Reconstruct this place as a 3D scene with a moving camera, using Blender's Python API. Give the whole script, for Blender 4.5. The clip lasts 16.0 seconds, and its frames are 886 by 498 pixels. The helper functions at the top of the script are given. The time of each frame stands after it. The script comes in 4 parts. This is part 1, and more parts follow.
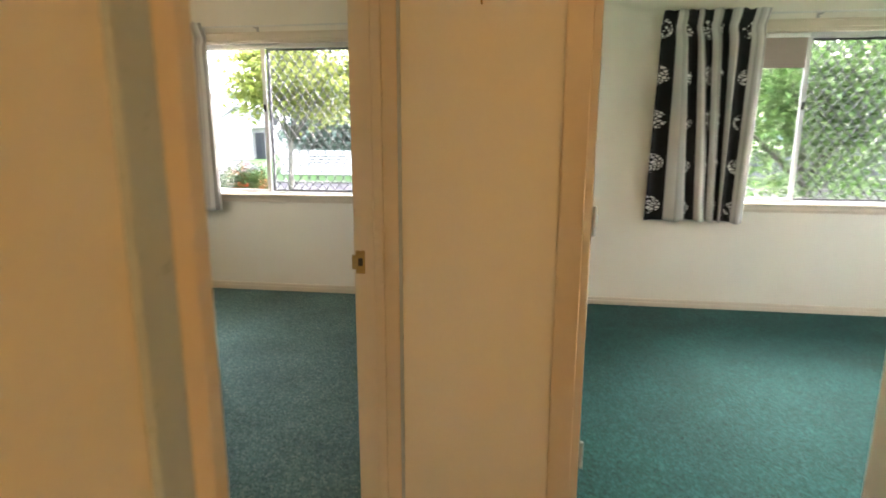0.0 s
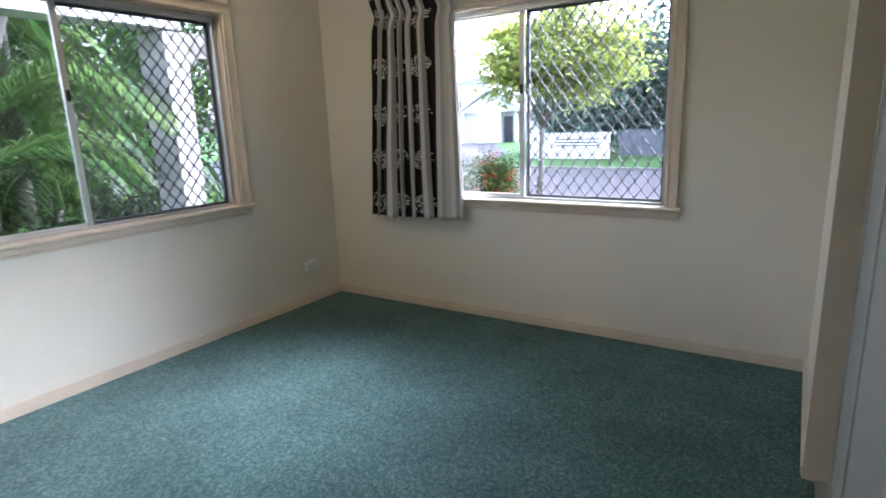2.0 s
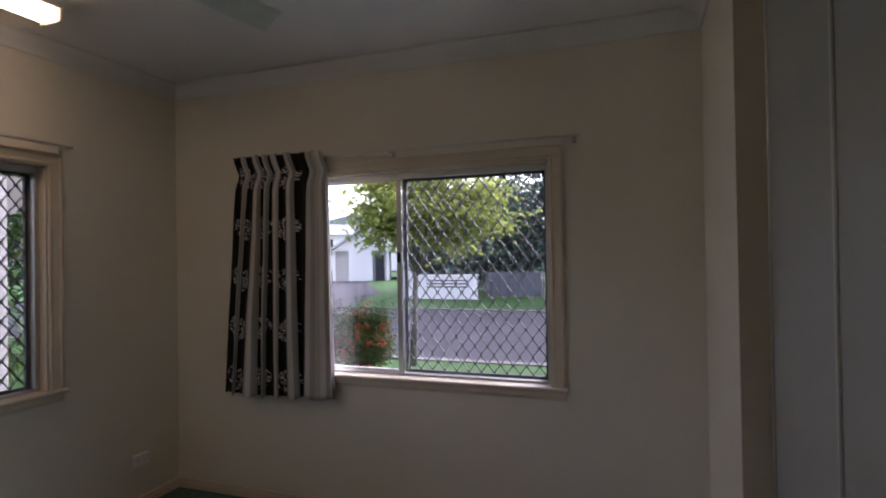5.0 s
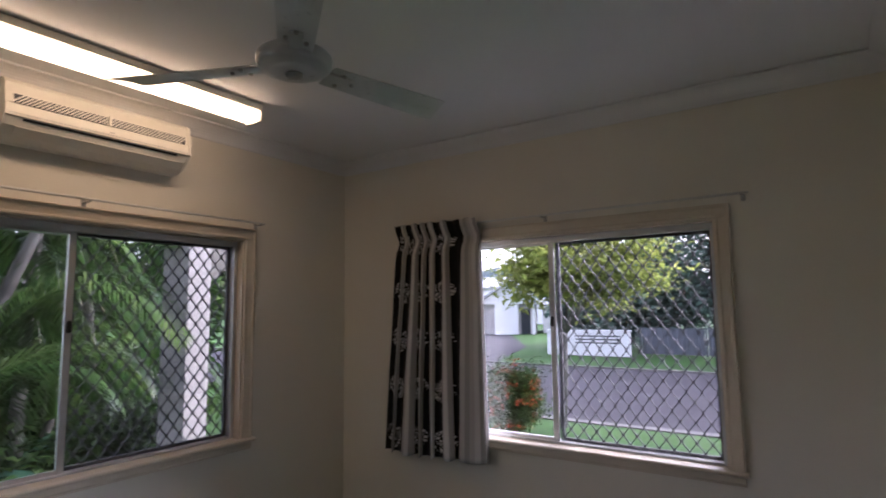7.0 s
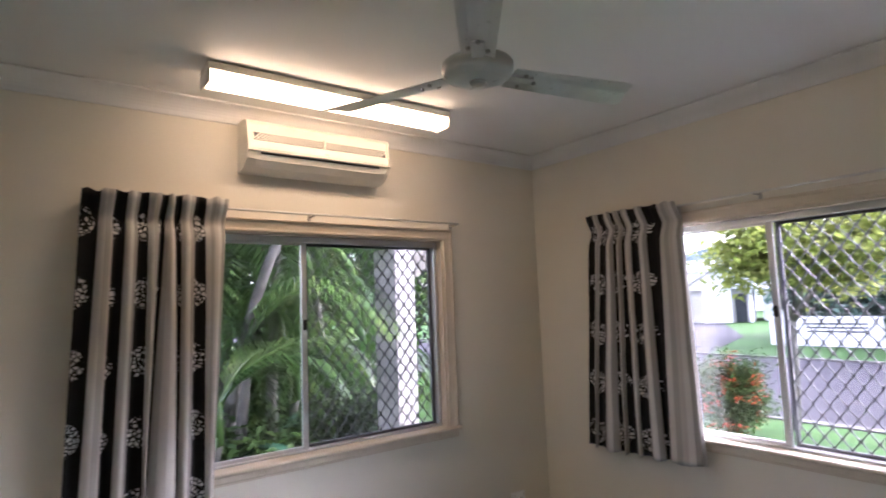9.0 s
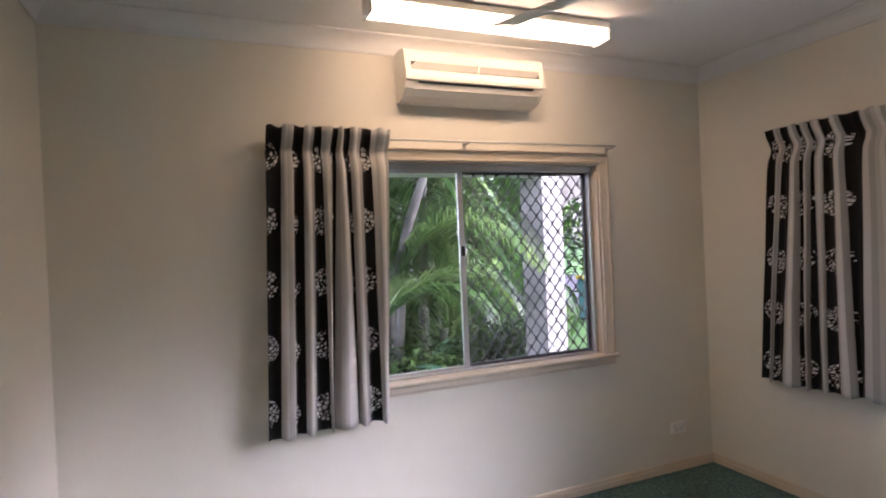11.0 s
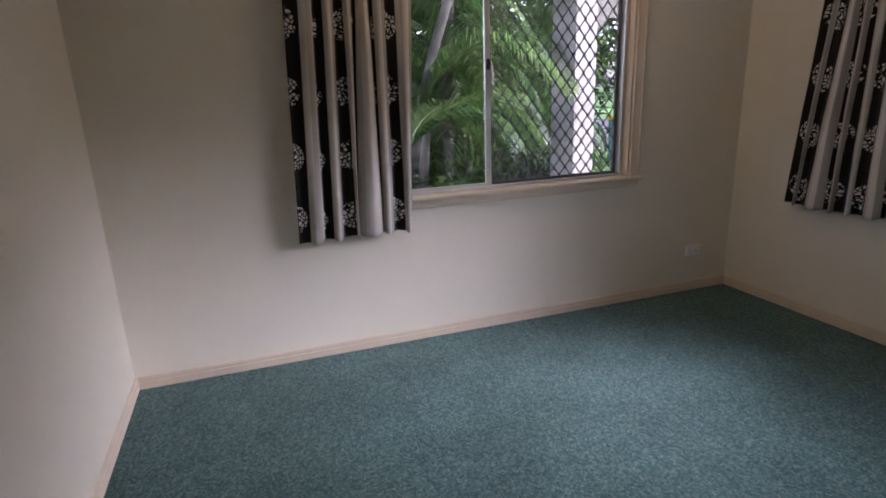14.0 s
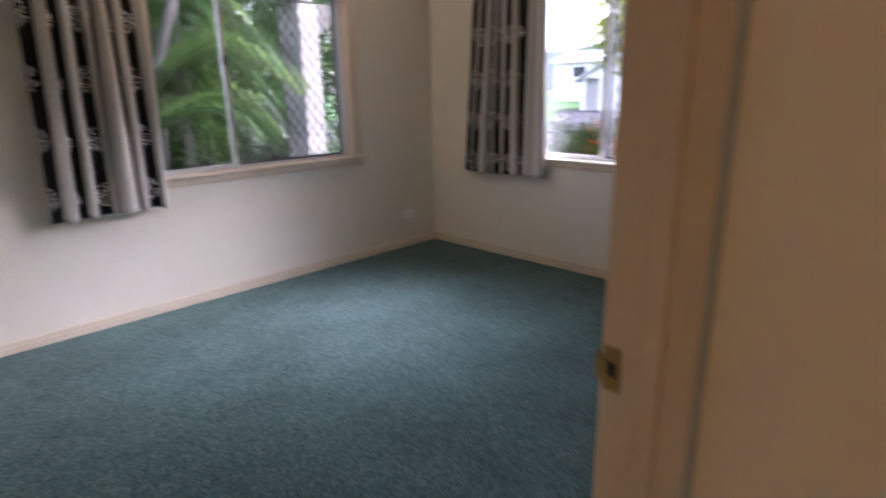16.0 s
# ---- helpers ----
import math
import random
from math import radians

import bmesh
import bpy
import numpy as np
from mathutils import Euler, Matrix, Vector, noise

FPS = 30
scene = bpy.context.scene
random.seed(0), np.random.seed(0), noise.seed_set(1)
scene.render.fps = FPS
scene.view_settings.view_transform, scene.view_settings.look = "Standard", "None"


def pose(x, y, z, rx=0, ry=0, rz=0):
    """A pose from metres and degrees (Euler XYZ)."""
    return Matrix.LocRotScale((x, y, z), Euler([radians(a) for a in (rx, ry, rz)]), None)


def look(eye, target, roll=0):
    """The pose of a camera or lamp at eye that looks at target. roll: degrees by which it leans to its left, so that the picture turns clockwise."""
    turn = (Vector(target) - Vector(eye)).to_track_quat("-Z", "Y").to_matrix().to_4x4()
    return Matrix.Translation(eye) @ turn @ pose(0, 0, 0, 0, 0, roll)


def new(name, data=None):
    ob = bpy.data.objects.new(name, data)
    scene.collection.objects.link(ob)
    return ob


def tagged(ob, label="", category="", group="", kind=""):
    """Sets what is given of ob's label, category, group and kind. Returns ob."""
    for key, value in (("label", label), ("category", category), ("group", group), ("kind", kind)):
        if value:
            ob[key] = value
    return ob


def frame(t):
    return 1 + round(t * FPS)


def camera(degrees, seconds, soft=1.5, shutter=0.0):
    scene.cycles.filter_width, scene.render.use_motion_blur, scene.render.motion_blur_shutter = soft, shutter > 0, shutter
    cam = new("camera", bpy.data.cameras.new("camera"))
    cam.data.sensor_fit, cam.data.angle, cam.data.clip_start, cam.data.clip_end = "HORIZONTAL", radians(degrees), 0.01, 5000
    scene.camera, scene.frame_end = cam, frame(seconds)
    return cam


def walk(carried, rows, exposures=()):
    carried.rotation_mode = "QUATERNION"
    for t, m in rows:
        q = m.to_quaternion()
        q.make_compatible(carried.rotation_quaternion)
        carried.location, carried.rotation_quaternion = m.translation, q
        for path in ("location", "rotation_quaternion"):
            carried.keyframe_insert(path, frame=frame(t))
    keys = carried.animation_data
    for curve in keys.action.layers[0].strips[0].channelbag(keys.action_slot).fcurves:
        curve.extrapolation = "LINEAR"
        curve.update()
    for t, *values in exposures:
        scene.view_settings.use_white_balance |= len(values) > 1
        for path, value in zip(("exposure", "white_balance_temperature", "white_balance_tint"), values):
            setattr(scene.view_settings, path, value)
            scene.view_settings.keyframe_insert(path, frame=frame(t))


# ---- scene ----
# camera and walk
cam = camera(77.0, 16.0, soft=1.7, shutter=0.5)
PATH = [
    (0, (-0.131, 0.382, 1.296), (-0.41, 2.323, 0.902), 0.2),
    (0.2, (-0.111, 0.502, 1.329), (-0.478, 2.427, 0.933), 0.1),
    (0.4, (-0.122, 0.672, 1.355), (-0.656, 2.549, 0.97), 0.7),
    (0.5, (-0.143, 0.738, 1.358), (-0.757, 2.583, 0.976), 1.0),
    (1, (-0.293, 1.133, 1.354), (-1.374, 2.76, 0.922), 2.2),
    (1.5, (-0.511, 1.315, 1.358), (-1.673, 2.893, 0.96), -1.6),
    (2, (-0.71, 1.495, 1.342), (-1.773, 3.129, 0.896), -2.1),
    (2.5, (-0.831, 1.643, 1.352), (-1.802, 3.341, 0.933), -1.5),
    (3, (-0.904, 1.75, 1.38), (-1.597, 3.59, 1.016), -1.7),
    (3.5, (-0.906, 1.794, 1.419), (-1.501, 3.685, 1.156), -1.6),
    (4, (-0.905, 1.811, 1.464), (-1.494, 3.715, 1.296), -1.3),
    (6.5, (-0.884, 1.761, 1.594), (-1.872, 3.486, 1.81), -0.6),
    (7, (-0.918, 1.745, 1.603), (-2.037, 3.389, 1.817), -0.7),
    (7.5, (-0.924, 1.739, 1.609), (-2.16, 3.296, 1.824), -1.0),
    (8, (-0.926, 1.734, 1.61), (-2.285, 3.186, 1.82), -1.3),
    (8.5, (-0.918, 1.735, 1.623), (-2.394, 3.069, 1.823), -1.8),
    (9, (-0.915, 1.734, 1.625), (-2.52, 2.911, 1.822), -2.2),
    (9.5, (-0.934, 1.717, 1.63), (-2.63, 2.762, 1.809), -2.5),
    (12, (-1.001, 1.596, 1.522), (-2.89, 2.225, 1.351), -2.6),
    (12.5, (-0.991, 1.6, 1.493), (-2.872, 2.213, 1.213), -2.4),
    (13, (-0.974, 1.604, 1.437), (-2.841, 2.206, 1.055), -2.6),
    (13.5, (-0.949, 1.633, 1.422), (-2.788, 2.247, 0.942), -2.4),
    (14, (-0.941, 1.625, 1.404), (-2.757, 2.252, 0.86), -2.1),
    (14.5, (-0.88, 1.63, 1.403), (-2.713, 2.207, 0.858), -2.3),
    (15, (-0.688, 1.556, 1.406), (-2.483, 2.281, 0.915), -1.0),
    (15.5, (-0.457, 1.442, 1.42), (-2.117, 2.434, 0.92), 0.4),
    (16, (-0.254, 1.249, 1.333), (-1.612, 2.609, 0.783), -1.1),
]
walk(cam, [(t, look(eye, target, roll)) for t, eye, target, roll in PATH],
     exposures=[(0.0, 4.63, 6500, 13), (0.5, 4.61, 5700, 8), (1.0, 4.18, 5600, 14), (1.5, 4.16, 5300, 15), (2.0, 3.98, 5400, 17), (2.5, 4.07, 5500, 20),
                (3.0, 3.68, 5850, 28), (3.5, 3.17, 5750, 27), (4.0, 2.79, 5830, 28), (6.5, 2.45, 5680, 30), (7.0, 2.66, 5700, 30), (7.5, 3.01, 5700, 30),
                (8.0, 3.84, 5700, 30), (8.5, 3.96, 5700, 30), (9.0, 3.75, 5700, 30), (9.5, 3.58, 5710, 30), (12.0, 4.16, 5730, 34), (12.5, 4.21, 5730, 34),
                (13.0, 3.99, 5730, 32), (13.5, 3.58, 5730, 30), (14.0, 3.26, 5780, 32), (14.5, 3.21, 5780, 32), (15.0, 3.19, 5730, 33), (15.5, 3.26, 5730, 32), (16.0, 3.66, 5730, 31)])

# ---- world, sun, lights ----
SUN_AZ = math.atan2(0.86, 0.50)
SUN_EL = radians(34)
world = bpy.data.worlds.new("sky")
scene.world = world
world.use_nodes = True
wn = world.node_tree.nodes
wl = world.node_tree.links
wn.clear()
sky = wn.new("ShaderNodeTexSky")
sky.sky_type = "NISHITA"
sky.sun_disc = False
sky.sun_elevation = SUN_EL
sky.sun_rotation = math.pi / 2 - SUN_AZ
sky.dust_density = 4.0
sky.air_density = 1.0
pale = wn.new("ShaderNodeHueSaturation")
pale.inputs["Saturation"].default_value = 0.30
back = wn.new("ShaderNodeBackground")
back.inputs["Strength"].default_value = 0.15
wout = wn.new("ShaderNodeOutputWorld")
wl.new(sky.outputs[0], pale.inputs["Color"])
wl.new(pale.outputs[0], back.inputs["Color"])
wl.new(back.outputs[0], wout.inputs["Surface"])

sun_data = bpy.data.lights.new("sun", "SUN")
sun_data.energy = 0.36
sun_data.angle = radians(40)
sun_data.color = (1.0, 0.98, 0.96)
sun = new("sun", sun_data)
sun_way = Vector((math.cos(SUN_AZ) * math.cos(SUN_EL), math.sin(SUN_AZ) * math.cos(SUN_EL), math.sin(SUN_EL)))
sun.matrix_world = look(sun_way * 30, (0, 0, 0))

TUBE_GLOW = 1.15
HALL_GLOW = 5.2


# ---- materials ----
def nodes_of(name):
    m = bpy.data.materials.new(name)
    m.use_nodes = True
    nt = m.node_tree
    bsdf = nt.nodes["Principled BSDF"]
    return m, nt, bsdf


def coords(nt, kind="Object"):
    return nt.nodes.new("ShaderNodeTexCoord").outputs[kind]


def noise_node(nt, vec, scale, detail=4.0, rough=0.55):
    n = nt.nodes.new("ShaderNodeTexNoise")
    n.inputs["Scale"].default_value = scale
    n.inputs["Detail"].default_value = detail
    n.inputs["Roughness"].default_value = rough
    nt.links.new(vec, n.inputs["Vector"])
    return n.outputs["Fac"]


def ramp(nt, fac, stops):
    r = nt.nodes.new("ShaderNodeValToRGB")
    els = r.color_ramp.elements
    while len(els) < len(stops):
        els.new(0.5)
    for e, (p, c) in zip(els, stops):
        e.position = p
        e.color = (*c, 1)
    nt.links.new(fac, r.inputs["Fac"])
    return r.outputs["Color"]


def mix(nt, fac, a, b, mode="MIX"):
    n = nt.nodes.new("ShaderNodeMix")
    n.data_type = "RGBA"
    n.blend_type = mode
    for sock, v in ((n.inputs[0], fac), (n.inputs[6], a), (n.inputs[7], b)):
        if isinstance(v, (int, float)):
            sock.default_value = v
        elif isinstance(v, tuple):
            sock.default_value = (*v, 1)
        else:
            nt.links.new(v, sock)
    return n.outputs[2]


def maths(nt, op, a, b=0.0, clamp=False):
    n = nt.nodes.new("ShaderNodeMath")
    n.operation = op
    n.use_clamp = clamp
    for sock, v in ((n.inputs[0], a), (n.inputs[1], b)):
        if isinstance(v, (int, float)):
            sock.default_value = v
        else:
            nt.links.new(v, sock)
    return n.outputs[0]


def bump(nt, bsdf, height, strength, distance=0.01):
    b = nt.nodes.new("ShaderNodeBump")
    b.inputs["Strength"].default_value = strength
    b.inputs["Distance"].default_value = distance
    nt.links.new(height, b.inputs["Height"])
    nt.links.new(b.outputs[0], bsdf.inputs["Normal"])


def plain(name, colour, rough=0.5, vary=0.06, grain=60.0, relief=0.1, metal=0.0, large=2.5, stain=None):
    """Paint, plastic, stone or metal with variation at two scales and fine relief."""
    m, nt, bsdf = nodes_of(name)
    vec = coords(nt)
    big = noise_node(nt, vec, large, 3)
    fine = noise_node(nt, vec, grain, 4)
    dark = tuple(c * (1 - vary * 2) for c in colour)
    light = tuple(min(1, c * (1 + vary)) for c in colour)
    col = ramp(nt, big, [(0.3, dark if stain is None else stain), (0.7, light)])
    col = mix(nt, 0.25, col, ramp(nt, fine, [(0.3, dark), (0.7, light)]))
    nt.links.new(col, bsdf.inputs["Base Color"])
    bsdf.inputs["Metallic"].default_value = metal
    r = nt.nodes.new("ShaderNodeMapRange")
    r.inputs[3].default_value, r.inputs[4].default_value = rough - 0.08, min(1, rough + 0.08)
    nt.links.new(fine, r.inputs[0])
    nt.links.new(r.outputs[0], bsdf.inputs["Roughness"])
    bump(nt, bsdf, fine, relief, 0.002)
    return m


def carpet(name, dark, mid, light, fleck_c):
    m, nt, bsdf = nodes_of(name)
    vec = coords(nt)
    tuft = noise_node(nt, vec, 170, 3, 0.75)
    cells = nt.nodes.new("ShaderNodeTexVoronoi")
    cells.inputs["Scale"].default_value = 118
    nt.links.new(vec, cells.inputs["Vector"])
    pick = nt.nodes.new("ShaderNodeSeparateColor")
    nt.links.new(cells.outputs["Color"], pick.inputs[0])
    fleck = noise_node(nt, vec, 62, 3, 0.7)
    wear = noise_node(nt, vec, 2.2, 4, 0.6)
    yarn = ramp(nt, pick.outputs[0], [(0.0, dark), (0.42, mid), (0.75, light), (1.0, fleck_c)])
    col = mix(nt, 0.38, yarn, ramp(nt, fleck, [(0.34, dark), (0.5, mid), (0.66, light)]))
    col = mix(nt, 0.22, col, ramp(nt, tuft, [(0.3, dark), (0.7, light)]))
    col = mix(nt, 0.35, col, ramp(nt, wear, [(0.35, (0.3, 0.3, 0.3)), (0.65, (0.75, 0.75, 0.75))]), "OVERLAY")
    nt.links.new(col, bsdf.inputs["Base Color"])
    bsdf.inputs["Roughness"].default_value = 0.95
    bsdf.inputs["Specular IOR Level"].default_value = 0.15
    bsdf.inputs["Sheen Weight"].default_value = 0.08
    bump(nt, bsdf, mix(nt, 0.35, tuft, fleck), 0.55, 0.006)
    return m


def cloth():
    """Striped curtain fabric: black bands with pale floral medallions between silver, grey and white bands."""
    m, nt, bsdf = nodes_of("curtain_cloth")
    uv = nt.nodes.new("ShaderNodeUVMap").outputs[0]
    sep = nt.nodes.new("ShaderNodeSeparateXYZ")
    nt.links.new(uv, sep.inputs[0])
    u, v = sep.outputs[0], sep.outputs[1]
    per = 0.30
    f = maths(nt, "FRACT", maths(nt, "DIVIDE", u, per))
    grain = nt.nodes.new("ShaderNodeTexNoise")
    grain.inputs["Scale"].default_value = 420
    nt.links.new(uv, grain.inputs["Vector"])
    r = nt.nodes.new("ShaderNodeValToRGB")
    r.color_ramp.interpolation = "CONSTANT"
    bands = [(0.0, (0.006, 0.005, 0.0055)), (0.50, (0.33, 0.32, 0.31)), (0.53, (0.54, 0.52, 0.49)), (0.64, (0.38, 0.365, 0.34)),
             (0.72, (0.50, 0.475, 0.445)), (0.80, (0.62, 0.60, 0.57)), (0.88, (0.35, 0.335, 0.315)), (0.97, (0.28, 0.27, 0.26))]
    els = r.color_ramp.elements
    while len(els) < len(bands):
        els.new(0.5)
    for e, (p, c) in zip(els, bands):
        e.position, e.color = p, (*c, 1)
    nt.links.new(f, r.inputs[0])
    # medallions in the black band, one every 0.31 m, staggered band to band
    band = maths(nt, "FLOOR", maths(nt, "DIVIDE", u, per))
    shift = maths(nt, "ADD", maths(nt, "MULTIPLY", maths(nt, "MODULO", band, 3.0), 0.012), -0.030)
    vv = maths(nt, "SUBTRACT", maths(nt, "FRACT", maths(nt, "DIVIDE", maths(nt, "ADD", v, shift), 0.31)), 0.5)
    dv = maths(nt, "MULTIPLY", vv, 0.31)
    du = maths(nt, "MULTIPLY", maths(nt, "SUBTRACT", f, 0.25), per * 0.88)
    dist = maths(nt, "SQRT", maths(nt, "ADD", maths(nt, "POWER", du, 2.0), maths(nt, "POWER", maths(nt, "MULTIPLY", dv, 0.78), 2.0)))
    inside = maths(nt, "LESS_THAN", dist, 0.055)
    vor = nt.nodes.new("ShaderNodeTexVoronoi")
    vor.feature = "DISTANCE_TO_EDGE"
    vor.inputs["Scale"].default_value = 50
    nt.links.new(uv, vor.inputs["Vector"])
    leaf = maths(nt, "GREATER_THAN", vor.outputs["Distance"], 0.13)
    stem = maths(nt, "GREATER_THAN", maths(nt, "ABSOLUTE", du), 0.0022)
    fac = maths(nt, "MULTIPLY", maths(nt, "MULTIPLY", inside, leaf), stem)
    col = mix(nt, fac, r.outputs[0], (0.66, 0.645, 0.62))
    col = mix(nt, 0.16, col, grain.outputs["Color"], "OVERLAY")
    nt.links.new(col, bsdf.inputs["Base Color"])
    bsdf.inputs["Roughness"].default_value = 0.62
    bsdf.inputs["Sheen Weight"].default_value = 0.03
    bsdf.inputs["Specular IOR Level"].default_value = 0.2
    bump(nt, bsdf, grain.outputs["Fac"], 0.12, 0.001)
    return m


def glass():
    m, nt, bsdf = nodes_of("window_glass")
    nt.nodes.remove(bsdf)
    clear = nt.nodes.new("ShaderNodeBsdfTransparent")
    clear.inputs[0].default_value = (0.98, 0.985, 0.985, 1)
    gloss = nt.nodes.new("ShaderNodeBsdfGlossy")
    gloss.inputs["Roughness"].default_value = 0.02
    fr = nt.nodes.new("ShaderNodeFresnel")
    fr.inputs[0].default_value = 1.45
    mx = nt.nodes.new("ShaderNodeMixShader")
    nt.links.new(fr.outputs[0], mx.inputs[0])
    nt.links.new(clear.outputs[0], mx.inputs[1])
    nt.links.new(gloss.outputs[0], mx.inputs[2])
    nt.links.new(mx.outputs[0], nt.nodes["Material Output"].inputs[0])
    return m


def glowing(name, colour, strength):
    m, nt, bsdf = nodes_of(name)
    bsdf.inputs["Base Color"].default_value = (0.85, 0.85, 0.82, 1)
    bsdf.inputs["Roughness"].default_value = 0.4
    bsdf.inputs["Emission Color"].default_value = (*colour, 1)
    bsdf.inputs["Emission Strength"].default_value = strength
    return m


def leafy(name, a, b, c, through_light=0.25, rough=0.5, shine=0.25):
    m, nt, bsdf = nodes_of(name)
    geo = nt.nodes.new("ShaderNodeNewGeometry")
    col = ramp(nt, geo.outputs["Random Per Island"], [(0.0, a), (0.5, b), (1.0, c)])
    vec = coords(nt)
    col = mix(nt, 0.4, col, ramp(nt, noise_node(nt, vec, 3.0, 3), [(0.3, a), (0.7, c)]))
    nt.links.new(col, bsdf.inputs["Base Color"])
    bsdf.inputs["Roughness"].default_value = rough
    bsdf.inputs["Specular IOR Level"].default_value = shine
    tr = nt.nodes.new("ShaderNodeBsdfTranslucent")
    nt.links.new(col, tr.inputs[0])
    mx = nt.nodes.new("ShaderNodeMixShader")
    mx.inputs[0].default_value = through_light
    nt.links.new(bsdf.outputs[0], mx.inputs[1])
    nt.links.new(tr.outputs[0], mx.inputs[2])
    nt.links.new(mx.outputs[0], nt.nodes["Material Output"].inputs[0])
    return m


WALL = plain("cream_wall_paint", (0.81, 0.765, 0.665), 0.6, 0.025, 90, 0.12, large=0.8)
CEIL = plain("white_ceiling_paint", (0.80, 0.795, 0.785), 0.7, 0.02, 120, 0.1, large=0.7)
TRIM = plain("cream_gloss_trim", (0.69, 0.60, 0.475), 0.35, 0.04, 45, 0.12, large=3)
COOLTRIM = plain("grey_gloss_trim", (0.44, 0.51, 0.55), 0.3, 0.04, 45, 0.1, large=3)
CARPET = carpet("carpet", (0.020, 0.051, 0.053), (0.056, 0.129, 0.127), (0.116, 0.208, 0.202), (0.25, 0.315, 0.30))
# Same carpet; the second bedroom's dimmer, greener light is put into the colour.
CARPET_GREENLIT = carpet("deep_green_carpet", (0.001, 0.021, 0.018), (0.003, 0.058, 0.050), (0.008, 0.095, 0.082), (0.026, 0.15, 0.13))
CLOTH = cloth()
LINING = plain("curtain_lining", (0.78, 0.76, 0.72), 0.8, 0.04, 300, 0.15, large=6)
GLASS = glass()
ALU = plain("satin_aluminium", (0.62, 0.63, 0.64), 0.38, 0.05, 150, 0.08, metal=0.65, large=5)
GRILLE = plain("grey_cast_grille", (0.105, 0.105, 0.114), 0.7, 0.08, 120, 0.15, metal=0.2, large=8)
BLACK = plain("black_plastic", (0.015, 0.015, 0.016), 0.4, 0.1, 80, 0.1)
WHITEP = plain("white_plastic", (0.74, 0.73, 0.69), 0.35, 0.03, 50, 0.05, large=4)
BRIGHT = plain("bright_white_plastic", (0.90, 0.90, 0.89), 0.3, 0.02, 50, 0.04, large=4)
AGED = plain("aged_white_plastic", (0.77, 0.74, 0.66), 0.35, 0.04, 60, 0.05, large=5)
FANWHITE = plain("white_enamel", (0.68, 0.68, 0.66), 0.3, 0.05, 40, 0.08, large=6)
BRASS = plain("tarnished_brass", (0.42, 0.29, 0.11), 0.4, 0.15, 90, 0.3, metal=0.9, large=20)
STEEL = plain("dull_steel", (0.5, 0.49, 0.46), 0.35, 0.06, 90, 0.1, metal=0.9)
SLIDER = plain("grey_wardrobe_laminate", (0.42, 0.44, 0.45), 0.45, 0.03, 70, 0.06, large=1.5)
TUBE = glowing("lit_diffuser", (1.0, 0.72, 0.39), TUBE_GLOW)
HALLGLOW = glowing("lit_hall_shade", (1.0, 0.56, 0.21), HALL_GLOW)
GRASS = plain("mown_grass", (0.036, 0.086, 0.021), 0.9, 0.25, 14, 0.8, large=0.35)
LAWN = plain("bright_lawn", (0.062, 0.145, 0.034), 0.9, 0.2, 14, 0.8, large=0.4)
ASPHALT = plain("grey_asphalt", (0.037, 0.034, 0.043), 0.85, 0.12, 55, 0.5, large=0.25)
CONCRETE = plain("kerb_concrete", (0.16, 0.155, 0.15), 0.85, 0.12, 25, 0.5, large=1.2)
RENDER = plain("white_render", (0.70, 0.70, 0.71), 0.8, 0.04, 40, 0.4, large=1.0)
# White column darkened all over so its face in shade reads grey.
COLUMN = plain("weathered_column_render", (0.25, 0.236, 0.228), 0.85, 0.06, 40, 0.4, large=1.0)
# Render greyed to stand for shade on the garage wall; porch beam shares it.
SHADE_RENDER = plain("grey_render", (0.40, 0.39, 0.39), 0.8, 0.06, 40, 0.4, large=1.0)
ROOFING = plain("pale_roof_sheeting", (0.30, 0.31, 0.34), 0.45, 0.06, 30, 0.1, large=0.6)
FENCE = plain("slate_fence_sheeting", (0.075, 0.083, 0.104), 0.5, 0.06, 30, 0.1, large=0.8)
DARKWIN = plain("dark_window_glass", (0.03, 0.035, 0.045), 0.12, 0.1, 5, 0.02)
BARK = plain("pale_palm_bark", (0.115, 0.108, 0.097), 0.85, 0.35, 18, 0.9, large=3)
TWIG = plain("brown_bark", (0.13, 0.095, 0.07), 0.9, 0.25, 25, 0.9, large=3)
PALM = leafy("palm_leaf", (0.007, 0.030, 0.007), (0.022, 0.070, 0.013), (0.060, 0.115, 0.022), 0.3, 0.32, 0.5)
# Lighter copy of PALM: sunlight on some fronds put into the colour.
PALM_SUNLIT = leafy("young_palm_leaf", (0.030, 0.088, 0.018), (0.075, 0.155, 0.034), (0.19, 0.26, 0.080), 0.4, 0.32, 0.5)
# Blue in the green is the sky's reflection on the fronds, coloured in.
BROAD = plain("blue_green_leaf_blade", (0.035, 0.105, 0.060), 0.32, 0.15, 30, 0.3, large=6)
SHRUB = leafy("shrub_leaf", (0.010, 0.030, 0.008), (0.026, 0.070, 0.015), (0.075, 0.125, 0.026))
DARKLEAF = leafy("dark_hedge_leaf", (0.007, 0.0196, 0.007), (0.014, 0.035, 0.0105), (0.035, 0.0595, 0.0175), 0.15)
LIMELEAF = leafy("yellow_green_leaf", (0.13, 0.185, 0.035), (0.27, 0.335, 0.065), (0.44, 0.46, 0.13), 0.55)
# Blue green leaves paled: the haze over the far trees is in the colour.
HAZELEAF = leafy("blue_green_leaf", (0.045, 0.088, 0.078), (0.078, 0.140, 0.114), (0.13, 0.205, 0.155), 0.35)
